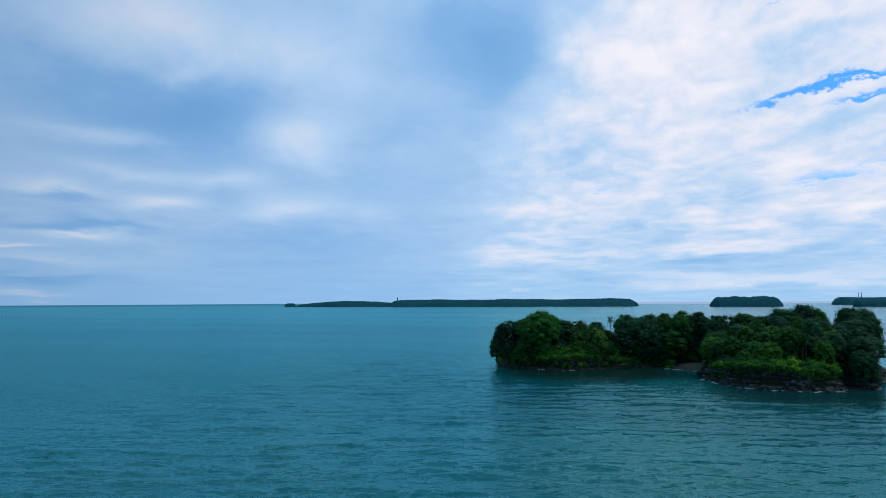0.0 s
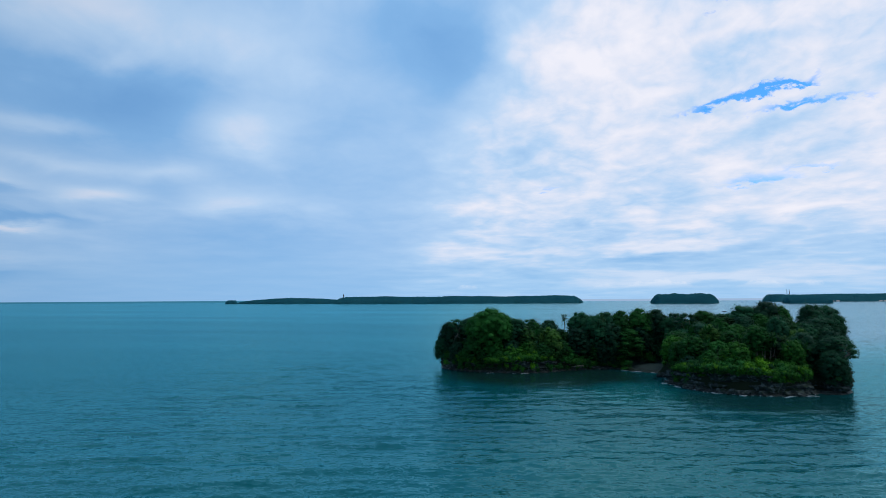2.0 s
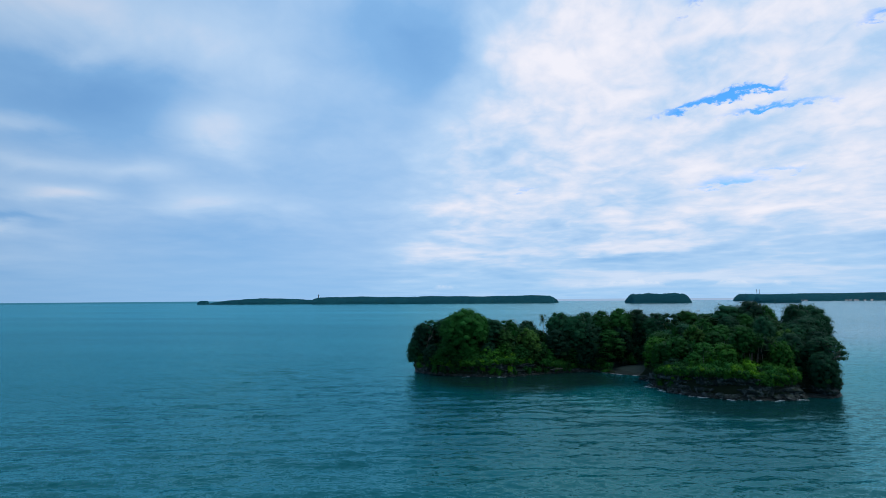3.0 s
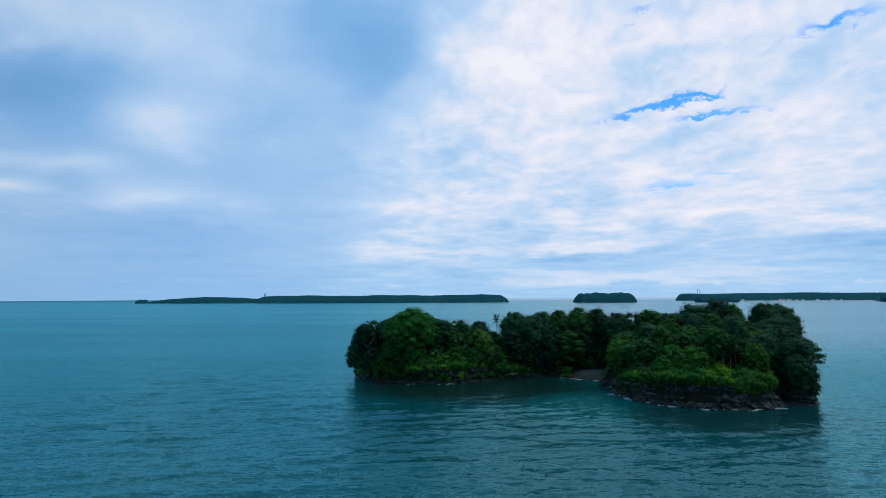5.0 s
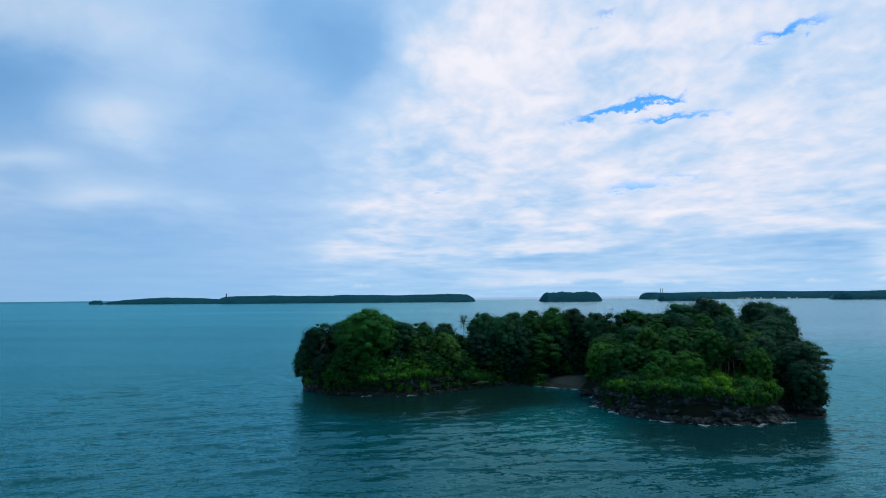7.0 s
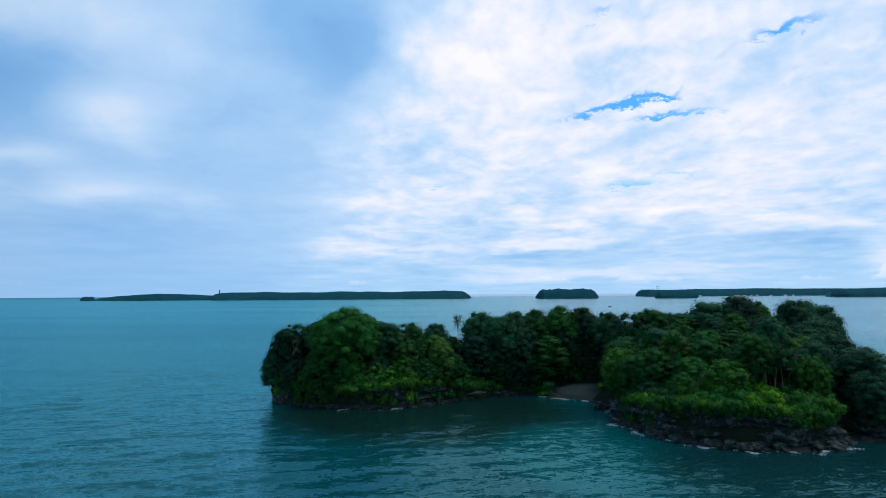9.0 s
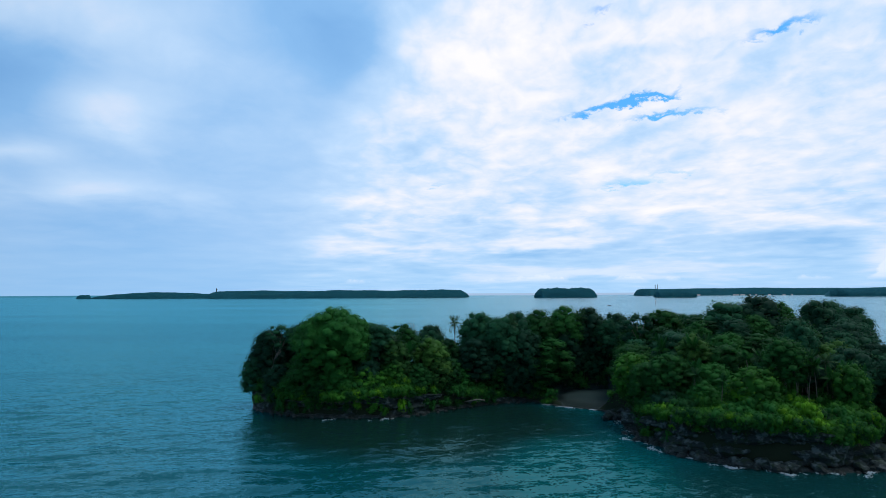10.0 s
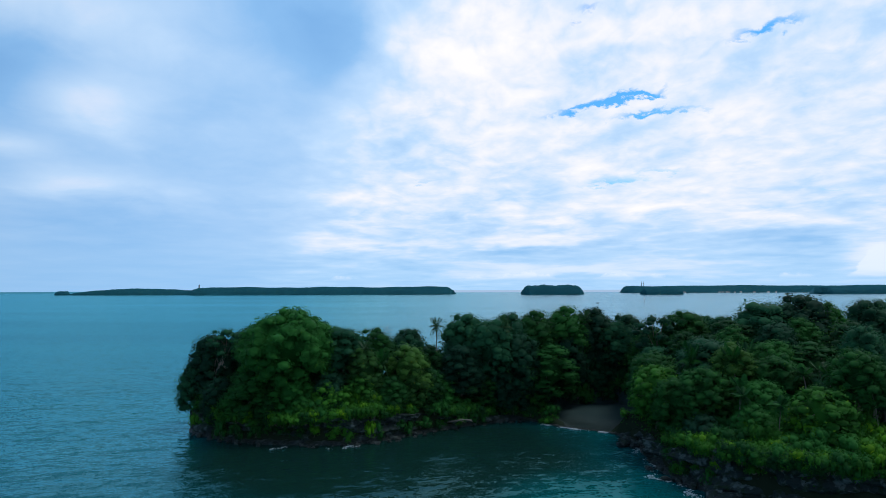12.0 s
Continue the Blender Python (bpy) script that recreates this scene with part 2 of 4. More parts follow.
def make_soil():
    mat, k, out = material("leaf litter and soil")
    co = k.node("ShaderNodeNewGeometry").outputs["Position"]
    col = k.mix(k.noise(co, 0.5, 6.0, 0.6), (0.008, 0.018, 0.009), (0.019, 0.027, 0.016))
    surface(k, out, col, 0.95, bump(k, k.noise(co, 3.0, 6.0), 0.8, 0.15), spec=0.1)
    return mat


def make_sand():
    mat, k, out = material("damp grey sand")
    co = k.node("ShaderNodeNewGeometry").outputs["Position"]
    sep = k.node("ShaderNodeSeparateXYZ")
    k.put(sep.inputs[0], co)
    n = k.noise(co, 0.25, 6.0, 0.6)
    col = k.mix(n, (0.013, 0.031, 0.031), (0.020, 0.043, 0.042))
    damp = k.ramp(k.add(sep.outputs[2], k.mul(n, 0.6)), 0.6, 1.5, 1.0, 0.0)
    col = k.mix(damp, col, (0.014, 0.027, 0.025))
    surface(k, out, col, k.add(k.mul(damp, -0.5), 0.92), bump(k, k.noise(co, 1.5, 5.0), 0.4, 0.06), spec=0.2)
    return mat


def make_water():
    mat, k, out = material("sea water")
    co = k.node("ShaderNodeNewGeometry").outputs["Position"]
    sep = k.node("ShaderNodeSeparateXYZ")
    k.put(sep.inputs[0], co)
    x, y = sep.outputs[0], sep.outputs[1]
    big = k.noise(co, 0.004, 3.0)
    far = k.noise(k.xyz(k.mul(x, 0.0012), k.mul(y, 0.006), 0.0), 1.0, 4.0)
    col = k.mix(k.ramp(big, 0.35, 0.65), (0.0006, 0.052, 0.061), (0.0006, 0.064, 0.072))
    col = k.mix(k.mul(k.ramp(far, 0.4, 0.65), 0.4), col, (0.001, 0.090, 0.092))
    # murky green round the cove, also darkened in colour for the trees' reflection
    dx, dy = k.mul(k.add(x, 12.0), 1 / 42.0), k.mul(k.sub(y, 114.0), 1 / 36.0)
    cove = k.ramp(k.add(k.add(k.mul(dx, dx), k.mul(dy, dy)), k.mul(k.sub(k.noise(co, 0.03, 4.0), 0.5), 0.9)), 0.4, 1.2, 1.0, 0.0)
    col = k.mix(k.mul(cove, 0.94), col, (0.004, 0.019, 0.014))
    # murky water off the east head, with the island's dark reflection painted in
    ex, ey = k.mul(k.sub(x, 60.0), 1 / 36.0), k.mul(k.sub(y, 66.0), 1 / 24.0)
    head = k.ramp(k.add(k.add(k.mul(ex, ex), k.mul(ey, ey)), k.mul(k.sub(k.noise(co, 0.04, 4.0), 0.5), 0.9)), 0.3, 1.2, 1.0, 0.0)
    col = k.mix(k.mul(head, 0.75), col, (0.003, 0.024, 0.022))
    # bright sky reflection between the two heads, painted into the water colour
    bx, by = k.mul(k.sub(x, 20.0), 1 / 15.0), k.mul(k.sub(y, 74.0), 1 / 26.0)
    sky_patch = k.ramp(k.add(k.add(k.mul(bx, bx), k.mul(by, by)), k.mul(k.sub(k.noise(co, 0.05, 4.0), 0.5), 0.8)), 0.3, 1.3, 1.0, 0.0)
    col = k.mix(k.mul(sky_patch, 0.6), col, (0.002, 0.100, 0.102))
    # wind ripples, longer across the wind than along it
    def ripple(turn, sx, sy, scale, detail):
        mp = k.node("ShaderNodeMapping")
        k.put(mp.inputs["Vector"], co)
        mp.vector_type = "TEXTURE"
        mp.inputs["Rotation"].default_value = (0, 0, radians(turn))
        mp.inputs["Scale"].default_value = (1 / sx, 1 / sy, 1.0)
        n = k.node("ShaderNodeTexNoise")
        k.put(n.inputs["Vector"], mp.outputs[0])
        n.inputs["Scale"].default_value, n.inputs["Detail"].default_value = scale, detail
        return n.outputs["Color"]
    slope = None
    for turn, sx, sy, scale, detail, amp in ((12, 0.35, 1.0, 0.14, 2.0, 0.15), (16, 0.40, 1.0, 0.45, 2.0, 0.42), (8, 0.45, 1.0, 1.20, 2.0, 0.62), (20, 0.55, 1.0, 3.6, 2.0, 0.66)):
        sc = k.vector("MULTIPLY_ADD")
        k.put(sc.inputs[0], ripple(turn, sx, sy, scale, detail))
        sc.inputs[1].default_value = (amp * 0.7, amp, 0)
        sc.inputs[2].default_value = (-amp * 0.35, -amp * 0.5, 0)
        if slope is None:
            slope = sc.outputs[0]
        else:
            both = k.vector("ADD")
            k.put(both.inputs[0], slope)
            k.put(both.inputs[1], sc.outputs[0])
            slope = both.outputs[0]
    sx_, sy_ = k.mul(k.sub(x, 20.0), 1 / 95.0), k.mul(k.sub(y, 105.0), 1 / 75.0)
    shelter = k.vector("SCALE")
    k.put(shelter.inputs[0], slope)
    k.put(shelter.inputs["Scale"], k.ramp(k.add(k.mul(sx_, sx_), k.mul(sy_, sy_)), 0.25, 1.5, 0.78, 1.0))
    lean = k.vector("ADD")
    k.put(lean.inputs[0], shelter.outputs[0])
    k.put(lean.inputs[1], k.node("ShaderNodeNewGeometry").outputs["Normal"])
    norm = k.vector("NORMALIZE")
    k.put(norm.inputs[0], lean.outputs[0])
    body = k.node("ShaderNodeBsdfDiffuse")
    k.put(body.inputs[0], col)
    k.put(body.inputs["Normal"], norm.outputs[0])
    mirror = k.node("ShaderNodeBsdfAnisotropic")
    mirror.inputs["Roughness"].default_value = 0.15
    k.put(mirror.inputs["Normal"], norm.outputs[0])
    fres = k.node("ShaderNodeFresnel")
    fres.inputs["IOR"].default_value = 1.333
    k.put(fres.inputs["Normal"], norm.outputs[0])
    mix = k.node("ShaderNodeMixShader")
    # reflection tint and strength painted in by place: teal west, paler and stronger far east
    east_sheen = k.mul(k.ramp(k.m("DIVIDE", x, k.m("MAXIMUM", k.add(y, 200.0), 20.0)), -0.28, 0.20), k.ramp(y, 90.0, 420.0, 0.06, 1.0))
    k.put(mirror.inputs["Color"], k.mix(east_sheen, (0.36, 0.90, 0.99), (0.66, 0.91, 1.0)))
    most = k.mul(k.add(k.mul(east_sheen, 0.28), k.add(k.mul(k.mul(k.ramp(y, 100.0, 1100.0), k.sub(1.0, east_sheen)), 0.10), k.ramp(y, -60.0, 260.0, 0.33, 0.40))), k.add(k.mul(far, 0.5), 0.75))
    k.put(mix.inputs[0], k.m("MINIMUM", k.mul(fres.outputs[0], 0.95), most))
    k.put(mix.inputs[1], body.outputs[0])
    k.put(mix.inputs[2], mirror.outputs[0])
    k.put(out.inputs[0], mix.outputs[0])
    return mat


def make_plain(name, a, b, rough=0.7, scale=1.0, metal=0.0):
    mat, k, out = material(name)
    co = k.node("ShaderNodeTexCoord").outputs["Object"]
    surface(k, out, k.mix(k.noise(co, scale, 5.0), a, b), rough, None, metal)
    return mat


BARK, ROCK, SOIL, SAND, WATER = make_bark(), make_rock(), make_soil(), make_sand(), make_water()
PALE_BARK = make_plain("weathered grey bark", (0.12, 0.11, 0.095), (0.22, 0.20, 0.17), 0.9, 2.0)
FOAM = make_plain("sea foam", (0.30, 0.38, 0.41), (0.56, 0.62, 0.65), 0.6, 3.0)
WHITE = make_plain("weathered white paint", (0.55, 0.55, 0.53), (0.78, 0.78, 0.76), 0.6, 0.6)
ROOF = make_plain("zinc roof sheets", (0.22, 0.20, 0.19), (0.42, 0.40, 0.38), 0.5, 0.4)
STEEL = make_plain("painted steel", (0.16, 0.15, 0.15), (0.28, 0.26, 0.25), 0.6, 0.8)
HULL = make_plain("dark boat paint", (0.05, 0.05, 0.07), (0.10, 0.10, 0.13), 0.5, 0.8)

# ---- mesh helpers ----
rng = np.random.default_rng(7)


def mesh_of(name, verts, faces, normals=None, smooth=False):
    me = bpy.data.meshes.new(name)
    smooth = smooth or normals is not None
    verts = np.asarray(verts, np.float32)
    faces = np.asarray(faces, np.int32)
    k = faces.shape[1]
    me.vertices.add(len(verts))
    me.vertices.foreach_set("co", verts.ravel())
    me.loops.add(faces.size)
    me.loops.foreach_set("vertex_index", faces.ravel())
    me.polygons.add(len(faces))
    me.polygons.foreach_set("loop_start", np.arange(0, faces.size, k, dtype=np.int32))
    me.polygons.foreach_set("use_smooth", np.full(len(faces), smooth))
    me.update(calc_edges=True)
    if normals is not None:
        me.normals_split_custom_set_from_vertices(np.asarray(normals, np.float32))
    return me


def join(parts):
    """Several (verts, faces) with equal face size as one."""
    vs, fs, base = [], [], 0
    for v, f in parts:
        vs.append(np.asarray(v, float))
        fs.append(np.asarray(f, int) + base)
        base += len(v)
    return np.concatenate(vs), np.concatenate(fs)


def part(name, geometry, mat, parent=None, label="", smooth=False):
    me = mesh_of(name, *geometry, smooth=smooth) if isinstance(geometry, tuple) else geometry
    if not me.materials:
        me.materials.append(mat)
    ob = new(name, me)
    if parent is not None:
        ob.parent = parent
    if label:
        ob["label"] = label
    return ob


def ico(level):
    bm = bmesh.new()
    bmesh.ops.create_icosphere(bm, subdivisions=level, radius=1.0)
    v = np.array([p.co[:] for p in bm.verts])
    f = np.array([[q.index for q in g.verts] for g in bm.faces])
    bm.free()
    return v, f


ICO1, ICO2 = ico(1), ico(2)


def unit(a):
    return a / np.maximum(np.linalg.norm(a, axis=-1, keepdims=True), 1e-9)


def leaves(points, normals, length, width, droop=0.3, jitter=0.6):
    """Folded leaf sprays at the points, lying along the surface that the normals give."""
    n = len(points)
    nor = unit(normals * 0.55 + np.array([0, 0, 0.6]) + rng.normal(0, jitter, (n, 3)) * 0.6)
    axis = unit(np.cross(nor, rng.normal(0, 1, (n, 3))))
    axis = unit(axis + normals * 0.35 + np.array([0, 0, -droop]))
    side = unit(np.cross(axis, nor))
    up = np.cross(side, axis)
    ln = (length * rng.uniform(0.6, 1.35, n))[:, None]
    wd = (width * rng.uniform(0.6, 1.3, n))[:, None]
    base, tip = points - axis * ln * 0.4, points + axis * ln * 0.6 - up * ln * 0.12
    left, right = points + side * wd * 0.5 - up * wd * 0.12, points - side * wd * 0.5 - up * wd * 0.12
    v = np.stack([base, left, tip, right], 1).reshape(-1, 3)
    i = np.arange(n)[:, None] * 4
    f = np.concatenate([i + [0, 2, 1], i + [0, 3, 2]], 1).reshape(-1, 3)
    face = np.cross(tip - base, left - base)
    away = np.repeat((face * (normals * 0.5 + np.array([0, 0, 0.6]))).sum(1) < 0, 2)
    f[away] = f[away][:, ::-1]
    return v, f


def crown(lobes, per_m2=5.5, length=0.62, width=0.36, droop=0.3, core=0.74, low=-0.75, heart=0.66):
    """A crown of leaf clumps: leaves lie over the lobes (x, y, z, radius across, radius up), with a dense heart in each.
    Returns vertices, faces and normals; the leaves of a clump share much of its roundness."""
    lobes = np.asarray(lobes, float)
    mid = (lobes[:, :3].min(0) + lobes[:, :3].max(0)) / 2
    ext = (lobes[:, :3].max(0) - lobes[:, :3].min(0)) / 2 + 0.01
    pts, nrm, parts, normals = [], [], [], []
    for x, y, z, r, h in lobes:
        n = int(per_m2 * 3.2 * math.pi * r * (r + h) / 2)
        d = unit(rng.normal(0, 1, (n, 3)))
        d = d[d[:, 2] > low]
        wob = 1 + 0.10 * np.sin(d[:, :1] * 5 + x) * np.sin(d[:, 1:2] * 5 + y) + 0.07 * np.sin(d * 11 + z).sum(1, keepdims=True) + rng.normal(0, 0.15, (len(d), 1))
        pts.append(np.array([x, y, z]) + d * wob * [r, r, h])
        nrm.append(unit(d / [r, r, h]))
        v, f = ICO1
        parts.append((v * (1 + rng.normal(0, 0.06, (len(v), 1))) * [r * core, r * core, h * core] + [x, y, z], f))
        normals.append(unit(unit(v / [r, r, h]) + [0, 0, 0.5]))
    if heart:
        v, f = ICO2
        parts.append((v * (1 + rng.normal(0, 0.05, (len(v), 1))) * ext * heart + mid, f))
        normals.append(unit(v / ext))
    pts, nrm = np.concatenate(pts), np.concatenate(nrm)
    keep = np.ones(len(pts), bool)
    for x, y, z, r, h in lobes:
        q = (pts - [x, y, z]) / [r, r, h]
        keep &= (q * q).sum(1) > 0.60
    pts, nrm = pts[keep], nrm[keep]
    v, f = leaves(pts, nrm, length, width, droop)
    own = np.cross(v[1::4] - v[0::4], v[2::4] - v[0::4])
    up = np.array([0, 0, 1.0])
    own = unit(own) * np.sign((own * (nrm * 0.5 + up * 0.6)).sum(1, keepdims=True) + 1e-9)
    whole = unit((pts - mid) / ext)
    normals.append(np.repeat(unit(nrm * 0.30 + own * 0.45 + whole * 0.2 + up * 0.30), 4, 0))
    parts.append((v, f))
    return (*join(parts), np.concatenate(normals))


def tube(points, radii, sides=6):
    p = np.asarray(points, float)
    tan = unit(np.gradient(p, axis=0))
    ref = np.array([0.31, 0.95, 0.05])
    a = unit(np.cross(tan, ref))
    b = np.cross(tan, a)
    ang = np.arange(sides) * 2 * math.pi / sides
    ring = a[:, None] * np.cos(ang)[None, :, None] + b[:, None] * np.sin(ang)[None, :, None]
    v = (p[:, None] + ring * np.asarray(radii, float)[:, None, None]).reshape(-1, 3)
    f = []
    for i in range(len(p) - 1):
        for j in range(sides):
            k = (j + 1) % sides
            f.append((i * sides + j, i * sides + k, (i + 1) * sides + k, (i + 1) * sides + j))
    return v, np.array(f)


def trunk_of(height, radius, lobes, limbs=7, lean=0.6):
    """A tapered trunk with limbs that reach up into the crown."""
    s = np.linspace(0, 1, 7)
    bend = rng.normal(0, lean, 2)
    line = np.stack([bend[0] * s**2, bend[1] * s**2, height * s - 0.8], 1)
    stem, boughs = tube(line, radius * (1.25 - s) * np.where(s == 0, 1.4, 1.0), 8), []
    pick = np.asarray(lobes)[rng.permutation(len(lobes))[:limbs]]
    for x, y, z, r, h in pick:
        q = rng.uniform(0.45, 0.85)
        a = np.array([bend[0] * q * q, bend[1] * q * q, height * q - 0.8])
        b = np.array([x, y, z])
        u = np.linspace(0, 1, 5)[:, None]
        mid = a + (b - a) * u + np.array([0, 0, 1.0]) * np.sin(u * math.pi) * 0.6
        boughs.append(tube(mid, radius * 0.42 * (1.15 - u[:, 0]), 5))
    return stem, boughs


def dome_lobes(width, height, base, count, r0, r1, flat=0.85, hollow=0.62):
    """Clumps over a dome from base to height, of that width."""
    out = []
    for i in range(count):
        t = (i + 0.5) / count
        up = 1 - 1.65 * t
        ang = i * 2.39996 + rng.normal(0, 0.25)
        ring = math.sqrt(max(0.0, 1 - up * up)) if up > 0 else 1.0 - 0.25 * abs(up)
        r = rng.uniform(r0, r1)
        f = rng.uniform(0.85, 1.05)
        rad = (width / 2 - r * 0.8) * ring * f
        mid = base + (height - base) * 0.42
        z = mid + up * ((height - r * flat - mid) if up > 0 else (mid - base)) * f
        out.append((math.cos(ang) * rad, math.sin(ang) * rad, z, r, r * flat))
    return out


# ---- kinds of plants, each built once and then copied ----
KINDS = {}


def keep_kind(name, ob, height, width):
    KINDS[name] = (ob, height, width)
    return ob


def tree_kind(key, thing, label, leaf, width, height, base, count, r0, r1, flat=0.85, per_m2=5.5, length=0.62, w=0.36, droop=0.3, bark=None, heart=0.66):
    ob = tagged(new(thing), label, "tree")
    lobes = dome_lobes(width, height, base, count, r0, r1, flat)
    stem, boughs = trunk_of(height * 0.8, 0.018 * height + 0.06, lobes)
    trunk = part("trunk", stem, bark or BARK, ob, smooth=True)
    for bough in boughs:
        part("limb", bough, bark or BARK, trunk, smooth=True)
    part("crown", crown(lobes, per_m2, length, w, droop, heart=heart), leaf, ob)
    return keep_kind(key, ob, height, width)


tree_kind("great", "rain_tree", "broad rain tree with one great rounded green crown", LEAF_MID, 22, 18, 1.0, 150, 1.1, 2.2, 0.75, 6.6, 0.50, 0.32, heart=0.8)
tree_kind("dome", "broadleaf_tree", "broadleaf tree with a rounded dense green crown", LEAF_MID, 13, 20, 3.5, 84, 1.0, 1.9, 0.8, 6.6, 0.48, 0.30)
tree_kind("dome_b", "broadleaf_tree", "broadleaf tree with a billowing mid-green crown", LEAF_MID, 12, 20, 4, 66, 0.9, 2.1, 0.75, 6.6, 0.48, 0.30)
tree_kind("dark", "broadleaf_tree", "dark green forest tree with a dense crown", LEAF_DARK, 11, 20, 3, 66, 1.1, 2.1, 0.95, 6.6, 0.48, 0.28)
tree_kind("dark_b", "broadleaf_tree", "dark green forest tree with an uneven crown", LEAF_DARK, 12, 20, 4, 54, 1.2, 2.4, 0.7, 6.0, 0.48, 0.30)
tree_kind("tier", "almond_tree", "tree with flat tiers of mid-green leaves", LEAF_MID, 12, 18, 3, 52, 1.2, 2.2, 0.45, 6.6, 0.48, 0.30)
tree_kind("light", "broadleaf_tree", "light green tree with cauliflower-like leaf clumps", LEAF_LIGHT, 9, 12, 1.5, 64, 0.6, 1.25, 0.8, 7.0, 0.42, 0.26)
tree_kind("vine", "vine_hung_tree", "tree column wholly draped in light green vines", LEAF_LIGHT, 7, 12, 0.6, 60, 0.6, 1.2, 1.1, 7.5, 0.42, 0.24, 0.9)
tree_kind("olive", "broadleaf_tree", "yellowish green tree with a loose crown", LEAF_OLIVE, 10, 17, 3, 50, 0.8, 1.7, 0.85, 6.4, 0.46, 0.28)
tree_kind("airy", "spreading_tree", "tall tree with open crown, branches showing between clumps", LEAF_DARK, 12, 20, 9, 24, 0.9, 1.8, 0.6, 4.5, heart=0.0)


def shrub_kind(key, thing, label, leaf, width, height, count, r0, r1, per_m2=9.0, length=0.42, w=0.2, droop=0.5):
    ob = tagged(new(thing), label, "shrub")
    lobes = [(*(rng.normal(0, width * 0.2, 2)), rng.uniform(0.15, 0.75) * height, r, r * rng.uniform(0.7, 1.1)) for r in rng.uniform(r0, r1, count)]
    stems = join([tube([(0, 0, -0.4), (x * 0.6, y * 0.6, z * 0.5), (x, y, z)], [0.09, 0.06, 0.02], 5) for x, y, z, r, h in lobes[:5]])
    part("stem", stems, BARK, ob, smooth=True)
    part("foliage", crown(lobes, per_m2, length, w, droop, 0.62, -0.8, 0.0), leaf, ob)
    return keep_kind(key, ob, height, width)


shrub_kind("shrub", "shrub", "bright green coastal shrub on the cliff top", LEAF_SHRUB, 4.4, 3.0, 12, 0.6, 1.2)
shrub_kind("shrub_b", "creeper", "bright yellow-green bush spilling over rock", LEAF_SHRUB, 4.0, 2.6, 10, 0.55, 1.1, 9.0, 0.5, 0.16, 0.8)
shrub_kind("shrub_c", "shrub", "mid-green bush under the trees", LEAF_LIGHT, 4.2, 3.2, 11, 0.6, 1.3)
shrub_kind("shrub_d", "undergrowth_bush", "dark green undergrowth bush", LEAF_MID, 4.4, 3.4, 11, 0.7, 1.3, 7.0)


def frond(length, sag, leaflets, wide):
    """One feather leaf along +x: an arching rib with leaflets both ways."""
    s = np.linspace(0, 1, 8)
    rib = np.stack([length * s * (1 - 0.12 * s), 0 * s, length * (0.42 * s - sag * s * s)], 1)
    v, f = tube(rib, 0.05 * (1.1 - s), 3)
    f = np.concatenate([f[:, [0, 1, 2]], f[:, [0, 2, 3]]])
    parts = [(v, f)]
    for side in (-1, 1):
        for q in np.linspace(0.12, 1.0, leaflets):
            a = np.array([np.interp(q, s, rib[:, i]) for i in range(3)])
            ln = wide * math.sin(math.pi * min(1, 0.15 + 0.8 * q)) + 0.15
            tip = a + np.array([0.55 * ln, side * ln, -0.45 * ln])
            b = a + np.array([0.16, 0, 0])
            parts.append((np.array([a, b, tip + [0.04, 0, 0], tip]), np.array([[0, 1, 2], [0, 2, 3]])))
    return join(parts)


def palm_kind(key, thing, label, height, count, length, sag, wide, leaf, thick=0.17):
    ob = tagged(new(thing), label, "palm tree")
    s = np.linspace(0, 1, 8)
    line = np.stack([0.9 * s**2, 0.3 * s, height * s], 1)
    part("trunk", tube(line, thick * (1.25 - 0.5 * s), 8), PALE_BARK, ob, smooth=True)
    shapes = [mesh_of("frond", *frond(length, sag + d, 16, wide)) for d in (-0.35, 0.0, 0.45)]
    for me in shapes:
        me.materials.append(leaf)
    for i in range(count):
        o = part("frond", shapes[i % 3], leaf, ob)
        lift = (-38, -8, 22)[i % 3] + float(rng.normal(0, 7))
        o.matrix_basis = pose(0.9, 0.3, height - 0.1, 0, lift, i * 137.5)
    return keep_kind(key, ob, height + length * 0.3, length * 2)


palm_kind("palm", "coconut_palm", "slender coconut palm with arching feather leaves", 17, 18, 3.4, 0.55, 0.75, LEAF_PALM)
palm_kind("palm_b", "understory_palm", "low palm with broad light green feather leaves", 4.5, 13, 2.3, 0.6, 0.55, LEAF_MID, 0.10)


palm_kind("palm_c", "slender_palm", "slender young palm in a grove on the slope", 8.0, 11, 1.9, 0.5, 0.42, LEAF_MID, 0.07)


def bare_kind(key, thing, label, height):
    ob = tagged(new(thing), label, "tree")
    segs = []

    def grow(a, way, length, rad, depth):
        b = a + way * length
        mid = (a + b) / 2 + rng.normal(0, length * 0.05, 3)
        segs.append(tube([a, mid, b], [rad, rad * 0.8, rad * 0.6], 5))
        if depth:
            for _ in range(3):
                grow(b - way * length * rng.uniform(0, 0.25), unit(way + rng.normal(0, 0.5, 3) + [0, 0, 0.12]), length * rng.uniform(0.55, 0.75), rad * 0.58, depth - 1)

    grow(np.array([0, 0, -0.5]), np.array([0.05, 0.0, 1.0]), height * 0.42, height * 0.014, 4)
    part("trunk", segs[0], PALE_BARK, ob, smooth=True)
    part("branches", join(segs[1:]), PALE_BARK, ob, smooth=True)
    return keep_kind(key, ob, height, height * 0.6)


bare_kind("bare", "bare_tree", "leafless grey tree with fine twigs", 14)

